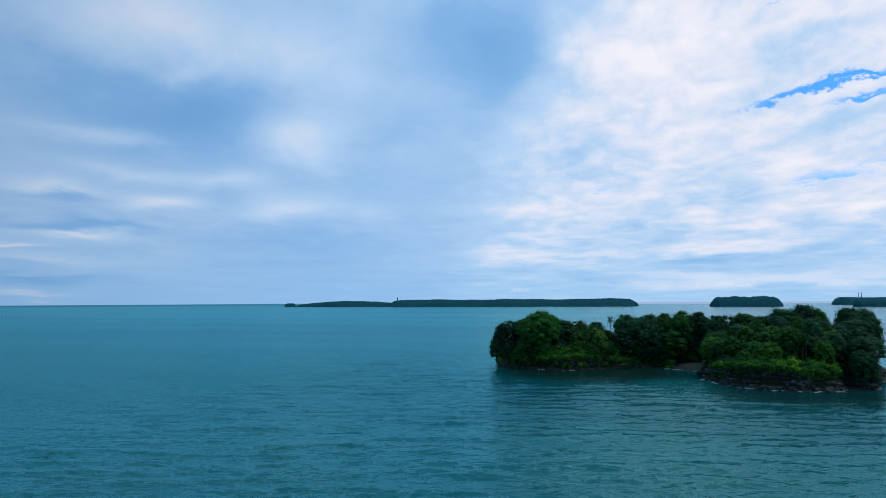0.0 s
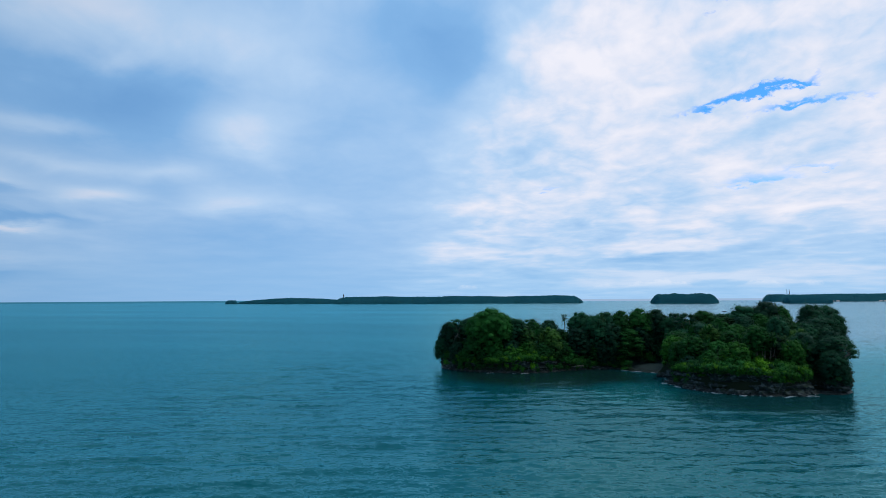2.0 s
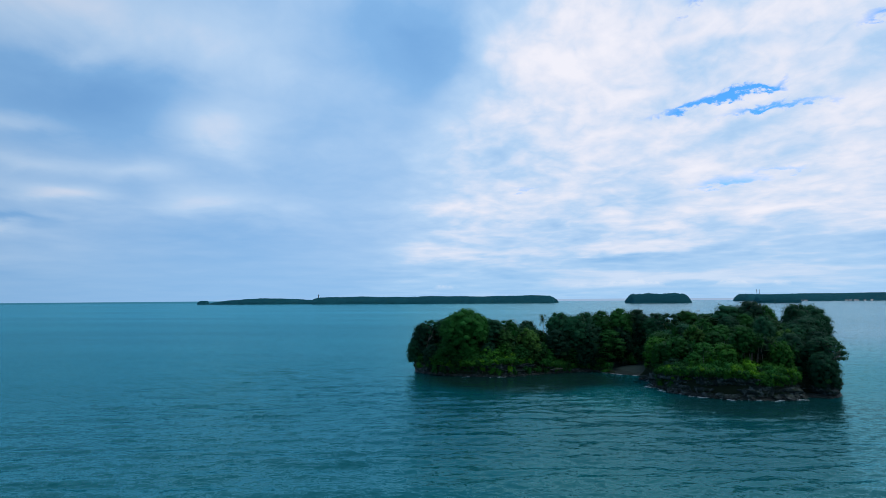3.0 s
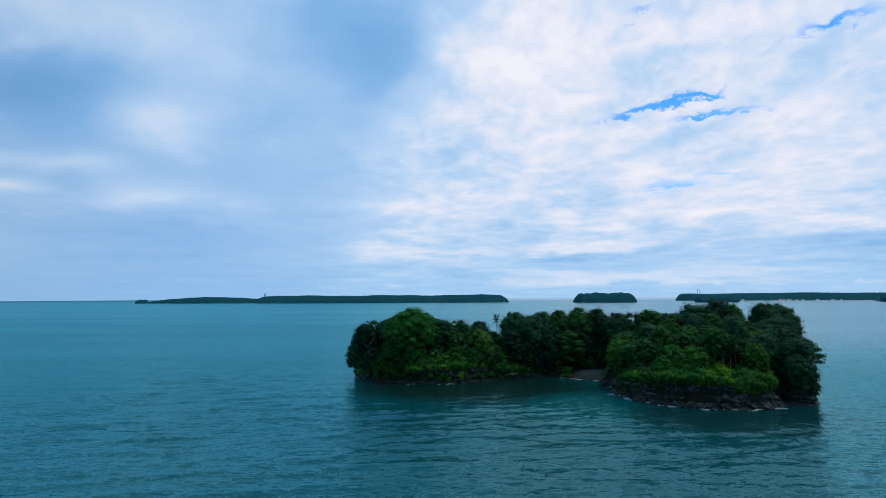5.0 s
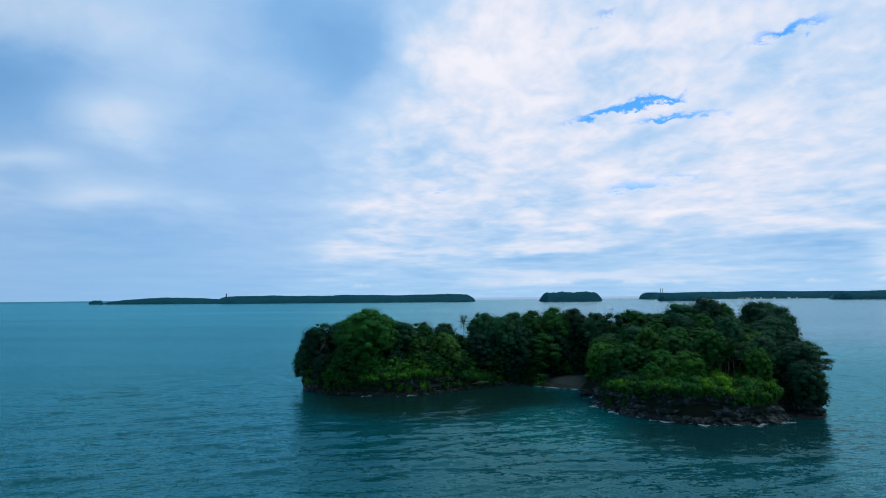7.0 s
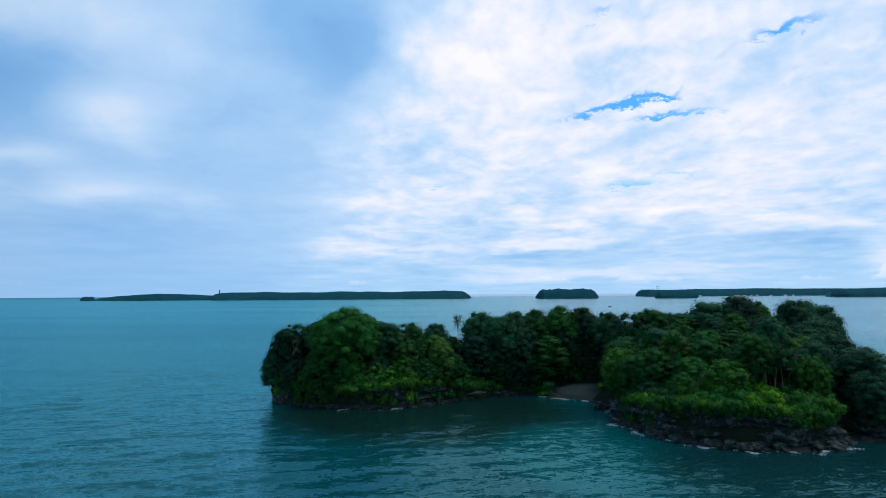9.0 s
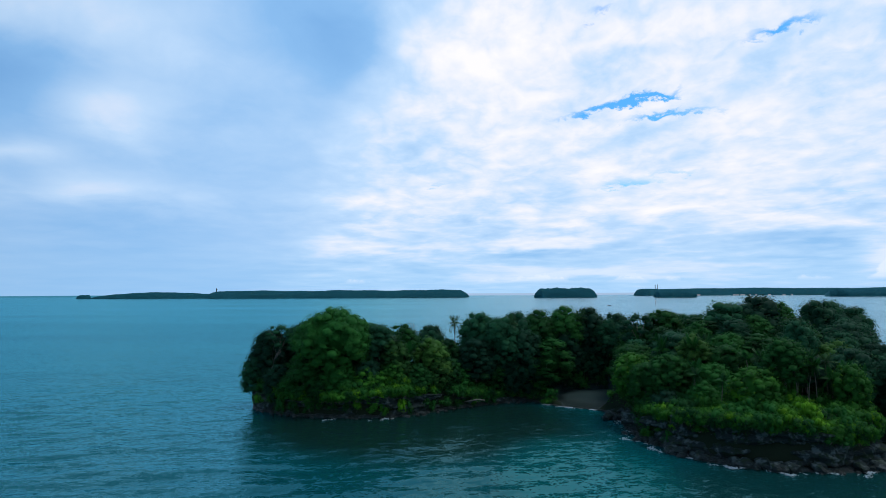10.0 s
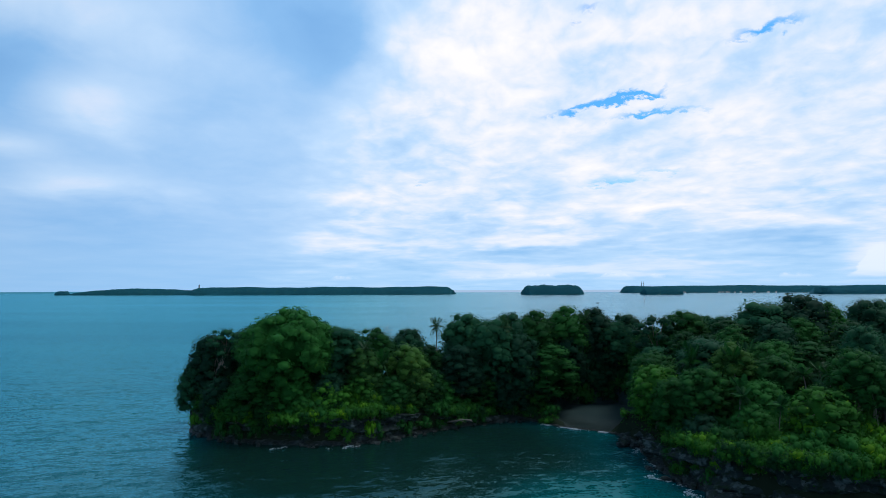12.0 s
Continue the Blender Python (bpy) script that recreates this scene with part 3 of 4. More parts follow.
# ---- the island's plan ----
SHORE = np.array([
    (-54, 130), (-45, 121.8), (-35, 118.8), (-25, 117.4), (-15, 119.4), (-5, 126.5), (2, 131.4), (9.5, 135.6), (17.5, 138), (25, 131.5),
    (34, 126), (37, 118), (36.2, 104), (37.5, 95), (41.5, 86.2), (48.5, 80), (57, 77.4), (66, 78), (72.5, 81.5), (77, 89), (82.5, 84),
    (87, 88), (91, 100), (99, 116), (102, 134), (92, 150), (70, 158), (40, 163), (10, 160), (-20, 156), (-42, 150), (-54, 141)], float)
# cliff height and width of the rock shelf at each of them
CLIFF = np.interp(np.arange(len(SHORE)), (0, 1, 2, 3, 4, 5, 6, 7, 8, 9, 10, 11, 12, 13, 14, 16, 18, 21, 31), (4.6, 3.6, 3.5, 4.4, 4.9, 4.0, 2.6, 1.6, 0.8, 0.2, 0.3, 2.6, 3.6, 4.6, 5.8, 6.3, 6.2, 4.5, 4.0))
SHELF = np.interp(np.arange(len(SHORE)), (0, 3, 6, 9, 12, 15, 18, 19, 20, 21, 31), (0.7, 1.0, 0.9, 0.6, 1.0, 2.2, 2.4, 7.5, 4.0, 1.4, 0.8))


def rounded(values, step):
    """A closed Catmull-Rom line through the values, cut evenly per span."""
    n = len(values)
    out = []
    for i in range(n):
        a, b, c, d = (values[(i + j) % n] for j in (-1, 0, 1, 2))
        for t in np.arange(0, 1, step):
            out.append(0.5 * (2 * b + (c - a) * t + (2 * a - 5 * b + 4 * c - d) * t**2 + (3 * b - a - 3 * c + d) * t**3))
    return np.array(out)


SHORE_LINE = rounded(SHORE, 1 / 24)
PLAN = SHORE_LINE[::6]


def shore_distance(x, y):
    """Metres from the shore, positive on land."""
    p = np.stack([np.ravel(x), np.ravel(y)], 1)
    a, b = PLAN, np.roll(PLAN, -1, 0)
    best = np.full(len(p), 1e9)
    inside = np.zeros(len(p), bool)
    for (ax, ay), (bx, by) in zip(a, b):
        ex, ey = bx - ax, by - ay
        t = np.clip(((p[:, 0] - ax) * ex + (p[:, 1] - ay) * ey) / (ex * ex + ey * ey), 0, 1)
        best = np.minimum(best, np.hypot(p[:, 0] - ax - t * ex, p[:, 1] - ay - t * ey))
        cross = ((ay > p[:, 1]) != (by > p[:, 1]))
        with np.errstate(divide="ignore", invalid="ignore"):
            inside ^= cross & (p[:, 0] < (bx - ax) * (p[:, 1] - ay) / (by - ay if by != ay else 1e-9) + ax)
    return np.where(inside, best, -best).reshape(np.shape(x))


GX, GY = np.arange(-95, 140, 1.0), np.arange(40, 200, 1.0)
GRID = shore_distance(*np.meshgrid(GX, GY, indexing="ij"))


def inland(x, y):
    """The same, read from a grid of one metre."""
    u = np.clip(np.asarray(x, float) - GX[0], 0, len(GX) - 1.001)
    v = np.clip(np.asarray(y, float) - GY[0], 0, len(GY) - 1.001)
    i, j = u.astype(int), v.astype(int)
    u, v = u - i, v - j
    return (GRID[i, j] * (1 - u) + GRID[i + 1, j] * u) * (1 - v) + (GRID[i, j + 1] * (1 - u) + GRID[i + 1, j + 1] * u) * v


def smooth(v, lo, hi):
    t = np.clip((v - lo) / (hi - lo), 0, 1)
    return t * t * (3 - 2 * t)


def beach_share(x, y):
    return smooth(1.0 - np.hypot((x - 36.5) / 14.0, (y - 138) / 14.0), 0.0, 0.25)


def ground_at(x, y):
    x, y = np.asarray(x, float), np.asarray(y, float)
    d = inland(x, y)
    edge = np.interp(x, (-55, -35, -22, -15, -5, 5, 18, 34, 38, 48, 85, 105), (4.4, 3.5, 4.6, 4.8, 3.8, 2.2, 1.0, 2.5, 3.8, 6.4, 6.4, 4.5))
    top = np.interp(x, (-55, -35, -5, 25, 40, 60, 85, 105), (6.0, 9.5, 7.0, 5.0, 8.5, 13.5, 12.0, 7.0))
    h = np.where(d < 0, -1.5 + np.maximum(d, -3) * 0.4, (edge + 0.6) * smooth(d, 0.0, 1.6) - 0.4 + (top - edge) * np.where(x > 38, smooth(d, 1.0, 30), smooth(d, -2.0, 15)))
    h = h + 0.5 * np.sin(x * 0.31 + 1) * np.sin(y * 0.27) * smooth(d, 2, 8)
    w = beach_share(x, y)
    slope = np.clip((d + 0.3) * 0.11, -1.2, 2.4)
    return h * (1 - w) + slope * w


# ---- sea: one sheet from the shore to beyond the horizon ----


def build_sea():
    def axis(lo, hi, step, far):
        mid = list(np.arange(lo, hi, step))
        up, s = [mid[-1]], step
        while up[-1] < far:
            s *= 1.06
            up.append(up[-1] + s)
        down, s = [mid[0]], step
        while down[-1] > -far:
            s *= 1.06
            down.append(down[-1] - s)
        return np.array(down[:0:-1] + mid + up[1:])

    xs, ys = axis(-115, 95, 1.0, 9000), axis(-95, 125, 0.85, 9000)
    gx, gy = np.meshgrid(xs, ys, indexing="ij")
    cell = np.maximum(np.gradient(xs)[:, None], np.gradient(ys)[None, :])
    z = np.zeros_like(gx)
    waves = np.random.default_rng(3)
    for length in np.geomspace(4.5, 26.0, 32):
        ang = radians(284 + waves.normal(0, 17))
        k = 2 * math.pi / length
        amp = 0.0044 * length * (1.0 if length < 9 else 0.30)
        fade = np.clip(1.6 - 3.6 * cell / length, 0, 1)
        ph = k * (gx * math.cos(ang) + gy * math.sin(ang)) + waves.uniform(0, 6.28)
        z += amp * fade * (np.sin(ph) + 0.18 * np.sin(2 * ph + 0.6))
    near = (gx > -80) & (gx < 130) & (gy > 50) & (gy < 190)
    calm = np.ones_like(z)
    calm[near] = 0.14 + 0.86 * smooth(-inland(gx[near], gy[near]), 4, 55)
    z = z * calm - 0.05
    nx, ny = z.shape
    v = np.stack([gx, gy, z], 2).reshape(-1, 3)
    i = (np.arange(nx - 1)[:, None] * ny + np.arange(ny - 1)[None, :]).ravel()
    f = np.stack([i, i + ny, i + ny + 1, i + 1], 1)
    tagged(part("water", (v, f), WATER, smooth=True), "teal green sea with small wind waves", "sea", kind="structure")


build_sea()

# ---- the island: ground, cliffs and beach ----


def fbm(x, y, z, octaves=4):
    return noise.fractal(Vector((x, y, z)), 0.9, 2.1, octaves)


def build_ground():
    xs, ys = np.arange(-60, 110, 1.0), np.arange(70, 170, 1.0)
    gx, gy = np.meshgrid(xs, ys, indexing="ij")
    gz = ground_at(gx, gy)
    nx, ny = gx.shape
    v = np.stack([gx, gy, gz], 2).reshape(-1, 3)
    i = (np.arange(nx - 1)[:, None] * ny + np.arange(ny - 1)[None, :]).ravel()
    f = np.stack([i, i + ny, i + ny + 1, i + 1], 1)
    me = mesh_of("ground", v, f, smooth=True)
    me.materials.append(SOIL)
    me.materials.append(SAND)
    c = v[f].mean(1)
    me.polygons.foreach_set("material_index", (beach_share(c[:, 0], c[:, 1]) > 0.55).astype(np.int32))
    ob = new("ground", me)
    tagged(ob, "dark forest soil with a small grey sand beach", "ground", kind="structure")


def build_cliff():
    closed = rounded(np.column_stack([SHORE, CLIFF, SHELF]), 1 / 44)
    line = closed[:, :2]
    tan = unit(np.roll(line, -1, 0) - np.roll(line, 1, 0))
    outw = np.stack([tan[:, 1], -tan[:, 0]], 1)
    rows = 44
    v = np.zeros((len(line), rows, 3))
    for i, ((x, y), (ox, oy), hc, sh) in enumerate(zip(line, outw, closed[:, 2], closed[:, 3])):
        hc = max(0.15, hc * (1 + 0.28 * fbm(x * 0.09, y * 0.09, 3.0)))
        sh = sh * (1 + 0.8 * fbm(x * 0.16, y * 0.16, 9.0))
        for j in range(rows):
            q = j / (rows - 1)
            if q < 0.28:
                u = q / 0.28
                o, z = sh * (1.25 - 1.25 * u), -0.9 + 1.4 * min(1.0, u * 1.5) * min(1, hc)
                z += 0.35 * fbm(x * 0.5, y * 0.5, u * 2.0) * min(1, hc)
            elif q < 0.9:
                u = (q - 0.28) / 0.62
                z = 0.5 * min(1, hc) + (hc - 0.5) * u if hc > 0.6 else 0.4 * hc + 0.6 * hc * u
                bed = 0.5 + 0.5 * math.sin(z * 4.2 + 5.0 * fbm(x * 0.07, y * 0.07, z * 0.15))
                o = -0.5 * u + 0.55 * (bed - 0.5) * min(1, hc / 2) + 2.1 * fbm(x * 0.15, y * 0.15, z * 0.30, 6) * min(1, hc / 2)
            else:
                u = (q - 0.9) / 0.1
                o, z = -0.6 - 1.6 * u, hc + 0.1 - 1.2 * u
            v[i, j] = (x + ox * o, y + oy * o, z + 0.12 * fbm(x * 1.3, y * 1.3, z * 1.3, 3))
    n = len(line)
    f = [(i * rows + j, ((i + 1) % n) * rows + j, ((i + 1) % n) * rows + j + 1, i * rows + j + 1) for i in range(n) for j in range(rows - 1)]
    tagged(part("cliff", (v.reshape(-1, 3), f), ROCK), "dark layered rock cliff and wave-cut shelf above the water", "cliff", kind="structure")


build_ground()
build_cliff()

# ---- trees ----
taken = []


def plant(kind, x, y, top, width=None, turn=None, group="island trees", base=None):
    """A copy of a kind with its top at that height."""
    ob, h0, w0 = KINDS[kind]
    g = float(ground_at(x, y))
    g = max(g, 0.3) if base is None else base
    s = (top - g) / h0
    sx = (width / w0) if width else s * rng.uniform(0.9, 1.15)
    if s < 0.85 * sx:
        s = 0.85 * sx
        g = top - h0 * s
    a = rng.uniform(0, 360) if turn is None else turn
    made = copy_thing(ob, Matrix.LocRotScale((x, y, g), Euler((0, 0, radians(a))), (sx, sx, s)))
    tagged(made, group=group)
    taken.append((x, y, sx * w0 / 2))
    return made


# west head
for row in (("dark", -52, 135, 20.5, 12), ("airy", -49, 134, 22.0, 9), ("dark", -55, 134, 14, 9), ("great", -33, 128, 26.3, 22), ("dark_b", -44, 138, 22, 12), ("dome_b", -31, 122.6, 14, 10),
            ("dome_b", -39, 123.5, 15, 11), ("dark_b", -22, 131, 22, 12), ("olive", -17, 127, 18, 9), ("dark", -27, 140, 22, 13),
            ("dome_b", -16, 137, 21.5, 11), ("olive", -8, 131, 18.5, 11), ("dark", -9, 145, 21, 11), ("dome", -4, 133, 13, 9), ("dark", -47, 126, 12, 8),
            ("dome", -35, 122, 10, 8), ("dome_b", -42.5, 124, 10.5, 8), ("dome", -29, 121.2, 9.5, 7), ("dome_b", -11, 126, 12, 8), ("olive", -7, 129, 14, 8)):
    plant(*row)
# neck
for row in (("dark", 5, 146, 24.6, 13), ("dark_b", 11, 141, 23.4, 12), ("dark_b", 4, 137.5, 17.5, 11), ("dark", 16, 148, 24.6, 13), ("dark", 18, 142, 20, 12),
            ("dome_b", 22.5, 149, 25, 13), ("tier", 24.5, 142, 17.5, 14), ("dome_b", 30.5, 151, 26.0, 13), ("dark", 38, 153, 25.6, 12), ("dark", 30, 149, 20, 12),
            ("dark", 13, 140, 13, 9), ("dark", 46, 152, 24, 12), ("dark", 46, 130, 18, 11), ("dome", 49, 141, 21, 12), ("dark_b", 43, 151, 22, 11), ("tier", 44, 122, 15, 9),
            ("dark", 36, 152.5, 17, 10), ("dark", 49, 145, 15, 9), ("dark", 43, 156, 19, 11), ("dark_b", 40.5, 152, 13, 9), ("dome_b", 0, 134.5, 10, 8), ("tier", 9, 138.8, 11, 8), ("dark_b", 17, 141, 10, 8), ("dark", 22, 143, 9, 8)):
    plant(*row)
# east head
for row in (("light", 55, 89, 15.9, 10), ("light", 38.5, 110, 16.5, 10), ("dome", 40, 105, 15, 9), ("dome", 44, 103, 17, 10), ("dome", 41, 118, 18, 11), ("dark_b", 49, 112, 21, 12),
            ("airy", 48, 136, 24.8, 11), ("dome", 55, 137, 25.4, 13), ("tier", 60, 125, 24, 12), ("dark_b", 68, 128, 27.5, 15), ("dark", 76, 128, 29.3, 15),
            ("dome_b", 80.5, 126, 27.3, 9), ("dark", 93, 131, 28, 12), ("dark_b", 100, 137, 27.5, 12), ("dome", 57, 104, 19, 11), ("tier", 66, 108, 21, 12), ("dome_b", 76, 112, 24, 13),
            ("dark_b", 87, 112, 23, 13), ("dark", 97, 124, 26.4, 11), ("dark_b", 92, 118, 23.5, 11), ("vine", 71.3, 86.5, 16.8, 6.5)):
    plant(*row)
for row in (("dark", 77, 95, 19, 11), ("dark_b", 82.5, 88.5, 13.5, 8), ("dark_b", 84, 92, 17.5, 10), ("dark", 83, 86, 13, 9), ("airy", 86, 91, 17.5, 12), ("airy", 88.5, 97, 18, 11), ("dark", 88.5, 104, 19, 10),
            ("dome", 51, 98, 15.5, 9), ("dark", 62, 97, 17, 9), ("olive", 70, 99, 18, 10), ("dome_b", 47, 93, 12.5, 7)):
    plant(*row)

# the rest of the forest
fill = np.random.default_rng(21)
for _ in range(6000):
    x, y = fill.uniform(-58, 95), fill.uniform(74, 164)
    d = float(inland(x, y))
    if d < 2.5 or (73 < x < 81 and y < 97) or beach_share(x, y) > 0.15 or (x < 44 and 112 < y < 132 and x > 30) or math.hypot((x - 56) / 20, (y - 83.5) / 7) < 1 or (-36 < x < -15 and d < 7):
        continue
    if any((x - a) ** 2 + (y - b) ** 2 < (2.9 + 0.58 * r) ** 2 for a, b, r in taken):
        continue
    full = np.interp(x, (-58, -45, -20, 10, 40, 65, 90, 106), (15, 19, 18.5, 20, 22, 24, 23, 18))
    if y > 150:
        full -= 2.5
    g = float(ground_at(x, y))
    top = g + (full - g) * float(smooth(d, -4, 15)) * fill.uniform(0.74, 1.06)
    if top - g < 4:
        continue
    plant(str(fill.choice(["dome", "dome_b", "dark", "dark_b", "dome", "olive", "dark"])), x, y, top, fill.uniform(7.0, 10))

# low growth that closes the forest under the crowns
under = []
for _ in range(4000):
    x, y = fill.uniform(-56, 104), fill.uniform(76, 160)
    d = float(inland(x, y))
    if d < 3 or (73 < x < 81 and y < 97) or beach_share(x, y) > 0.2 or (30 < x < 41 and 112 < y < 132) or any((x - a) ** 2 + (y - b) ** 2 < 20 for a, b in under) or math.hypot((x - 56) / 19, (y - 83.5) / 7) < 1:
        continue
    if len(under) > 190:
        break
    under.append((x, y))
    plant(str(fill.choice(["shrub_d", "shrub_d", "shrub_c"])), x, y, float(ground_at(x, y)) + fill.uniform(2.4, 4.6), fill.uniform(4.5, 6.5), group="undergrowth")

for x in np.arange(20, 47, 3.2):
    y = 150.0 - 0.028 * (x - 38) ** 2 + fill.uniform(-0.8, 0.8)
    plant("shrub_d", x, y, float(ground_at(x, y)) + fill.uniform(4, 6.5), 6.0, group="undergrowth")

# palms and leafless trees
for x, y, top in ((-1.6, 140, 22.0), (-17.5, 128, 18), (24, 147, 21.5), (36, 150, 23), (14, 141, 22.0), (62, 99, 17), (68, 95, 17.5), (71, 93, 16.5)):
    plant("palm", x, y, top, 4.8, group="palms")
for x, y, top in ((66, 93, 15.5), (64, 91, 14.5), (70, 90, 14), (73, 92, 15), (47, 97, 14.5), (50, 103, 18.5), (45, 110, 18), (-14, 128.5, 15.5), (52, 106, 19), (58, 97, 16.5), (75, 90, 14)):
    plant("palm_b", x, y, top, 4.6, group="palms")
for x, y, top in ((60.5, 89, 15.8), (61.5, 91.5, 17), (62.8, 88.4, 16.2), (63.6, 90.6, 17.4), (64.8, 88.8, 16.4), (65.8, 91, 17.6), (66.6, 89.2, 16.0), (59, 92, 17.2), (49, 90, 13.4), (45.5, 95, 13.8)):
    plant("palm_c", x, y, top, 3.8, group="palm grove")
for x, y, top in ((-15, 141, 23.0), (-50, 131, 21.0), (85, 87, 17)):
    plant("bare", x, y, top, 6, group="leafless trees")

# shrubs over the cliff tops and slopes
shrubs = []
for _ in range(14000):
    if len(shrubs) > 560:
        break
    x, y = fill.uniform(-57, 90), fill.uniform(74, 136)
    d = float(inland(x, y))
    slope = (-28 < x < -13 and d < 7) or math.hypot((x - 55) / 20, (y - 85) / 8.5) < 1
    if d < (1.0 if x > 41 and y < 90 else 3.2 if 30 < x < 43 and 100 < y < 126 else 0.2) or d > (15 if slope else 6) or beach_share(x, y) > 0.3 or (74.5 < x < 81):
        continue
    if any((x - a) ** 2 + (y - b) ** 2 < (1.7 if d < 3 else 3.6) for a, b in shrubs):
        continue
    shrubs.append((x, y))
    g = max(float(ground_at(x, y)), float(np.interp(x, (-55, -15, 5, 24, 34, 38, 48, 85), (2.6, 2.4, 1.4, 0.8, 1.4, 2.4, 5.7, 5.7))))
    bright = slope
    kind = str(fill.choice((["shrub", "shrub_b", "shrub_b", "shrub_c"] if math.sin(x * 0.43 + 1.0) + math.sin(y * 0.7 + x * 0.17) > -0.5 else ["shrub_c", "shrub_d"]) if bright else ["shrub_c", "shrub_d", "shrub_d"]))
    tall = fill.uniform(1.2, 4.2) if d > 2 else fill.uniform(0.8, 2.4)
    plant(kind, x, y, g + tall, fill.uniform(3.0, 4.6) if d > 2 else fill.uniform(2.2, 3.2), group="shrubs on the slopes")

# a bank of creeper-smothered trees beside the great crown
tree_kind("bank", "vine_hung_tree", "low tree smothered in light green creepers", LEAF_LIGHT, 7, 10, 0.4, 56, 0.6, 1.2, 0.9, 8.0, 0.44, 0.2, 0.7)
for row in (("bank", -24, 122.6, 11.5, 7), ("bank", -20.5, 122.4, 10.5, 7), ("bank", -17.3, 124, 13, 6.5), ("bank", -27, 120.8, 8, 6), ("bank", -14.5, 124.4, 9.5, 6), ("bank", -21.5, 119.6, 6.5, 5.5), ("dark_b", -37, 135, 19, 12)):
    plant(*row)

edge = np.random.default_rng(8)
for first, last, count, kinds in ((12.2, 18.6, 140, ("shrub_b", "shrub_d", "shrub_c", "shrub_d")), (0.6, 5, 60, ("shrub_b", "shrub_c", "shrub_c", "shrub_d")), (5, 8.3, 44, ("shrub_d", "shrub_d", "shrub_c"))):
    for _ in range(count):
        u = edge.uniform(first, last)
        i = int(u * 24) % len(SHORE_LINE)
        x, y = SHORE_LINE[i]
        lip = float(np.interp(u, np.arange(len(CLIFF)), CLIFF))
        wide = edge.uniform(2.2, 3.4)
        inn = edge.uniform(1.6, 2.6) if 10 < u < 13 else edge.uniform(0.1, 0.9) if lip > 1.6 else edge.uniform(0.6, 2.2)
        j, k_ = (i - 3) % len(SHORE_LINE), (i + 3) % len(SHORE_LINE)
        tx, ty = SHORE_LINE[k_] - SHORE_LINE[j]
        size = math.hypot(tx, ty)
        x, y = x - ty / size * inn, y + tx / size * inn
        base = lip + (edge.uniform(-0.5, 0.4) if u < 15.8 else -edge.uniform(0.0, 2.8) * min(1.0, (u - 15.3) / 1.5))
        plant(str(edge.choice(kinds)), x, y, base + edge.uniform(2.0, 3.2), wide, group="creepers over the cliff edge", base=base)

for ob, _, _ in KINDS.values():
    for o in (*ob.children_recursive, ob):
        bpy.data.objects.remove(o)

# creepers and ferns that cover the slopes between the shrubs
n = 60000
cx, cy = fill.uniform(-56, 90, n), fill.uniform(74, 142, n)
cd = inland(cx, cy)
ok = (cd > 0.9) & (cd < 16) & (beach_share(cx, cy) < 0.25)
cx, cy = cx[ok], cy[ok]
cz = ground_at(cx, cy)
gx = (ground_at(cx + 0.4, cy) - cz) / 0.4
gy = (ground_at(cx, cy + 0.4) - cz) / 0.4
cover = leaves(np.stack([cx, cy, cz + fill.uniform(0.05, 0.7, len(cx))], 1), unit(np.stack([-gx, -gy, np.ones_like(gx)], 1)), 0.75, 0.34, 0.2, 0.8)
tagged(part("ground_creeper", cover, LEAF_LIGHT), "low green creepers and ferns covering the slope", "ground cover", kind="stuff")

# ---- far islands ----


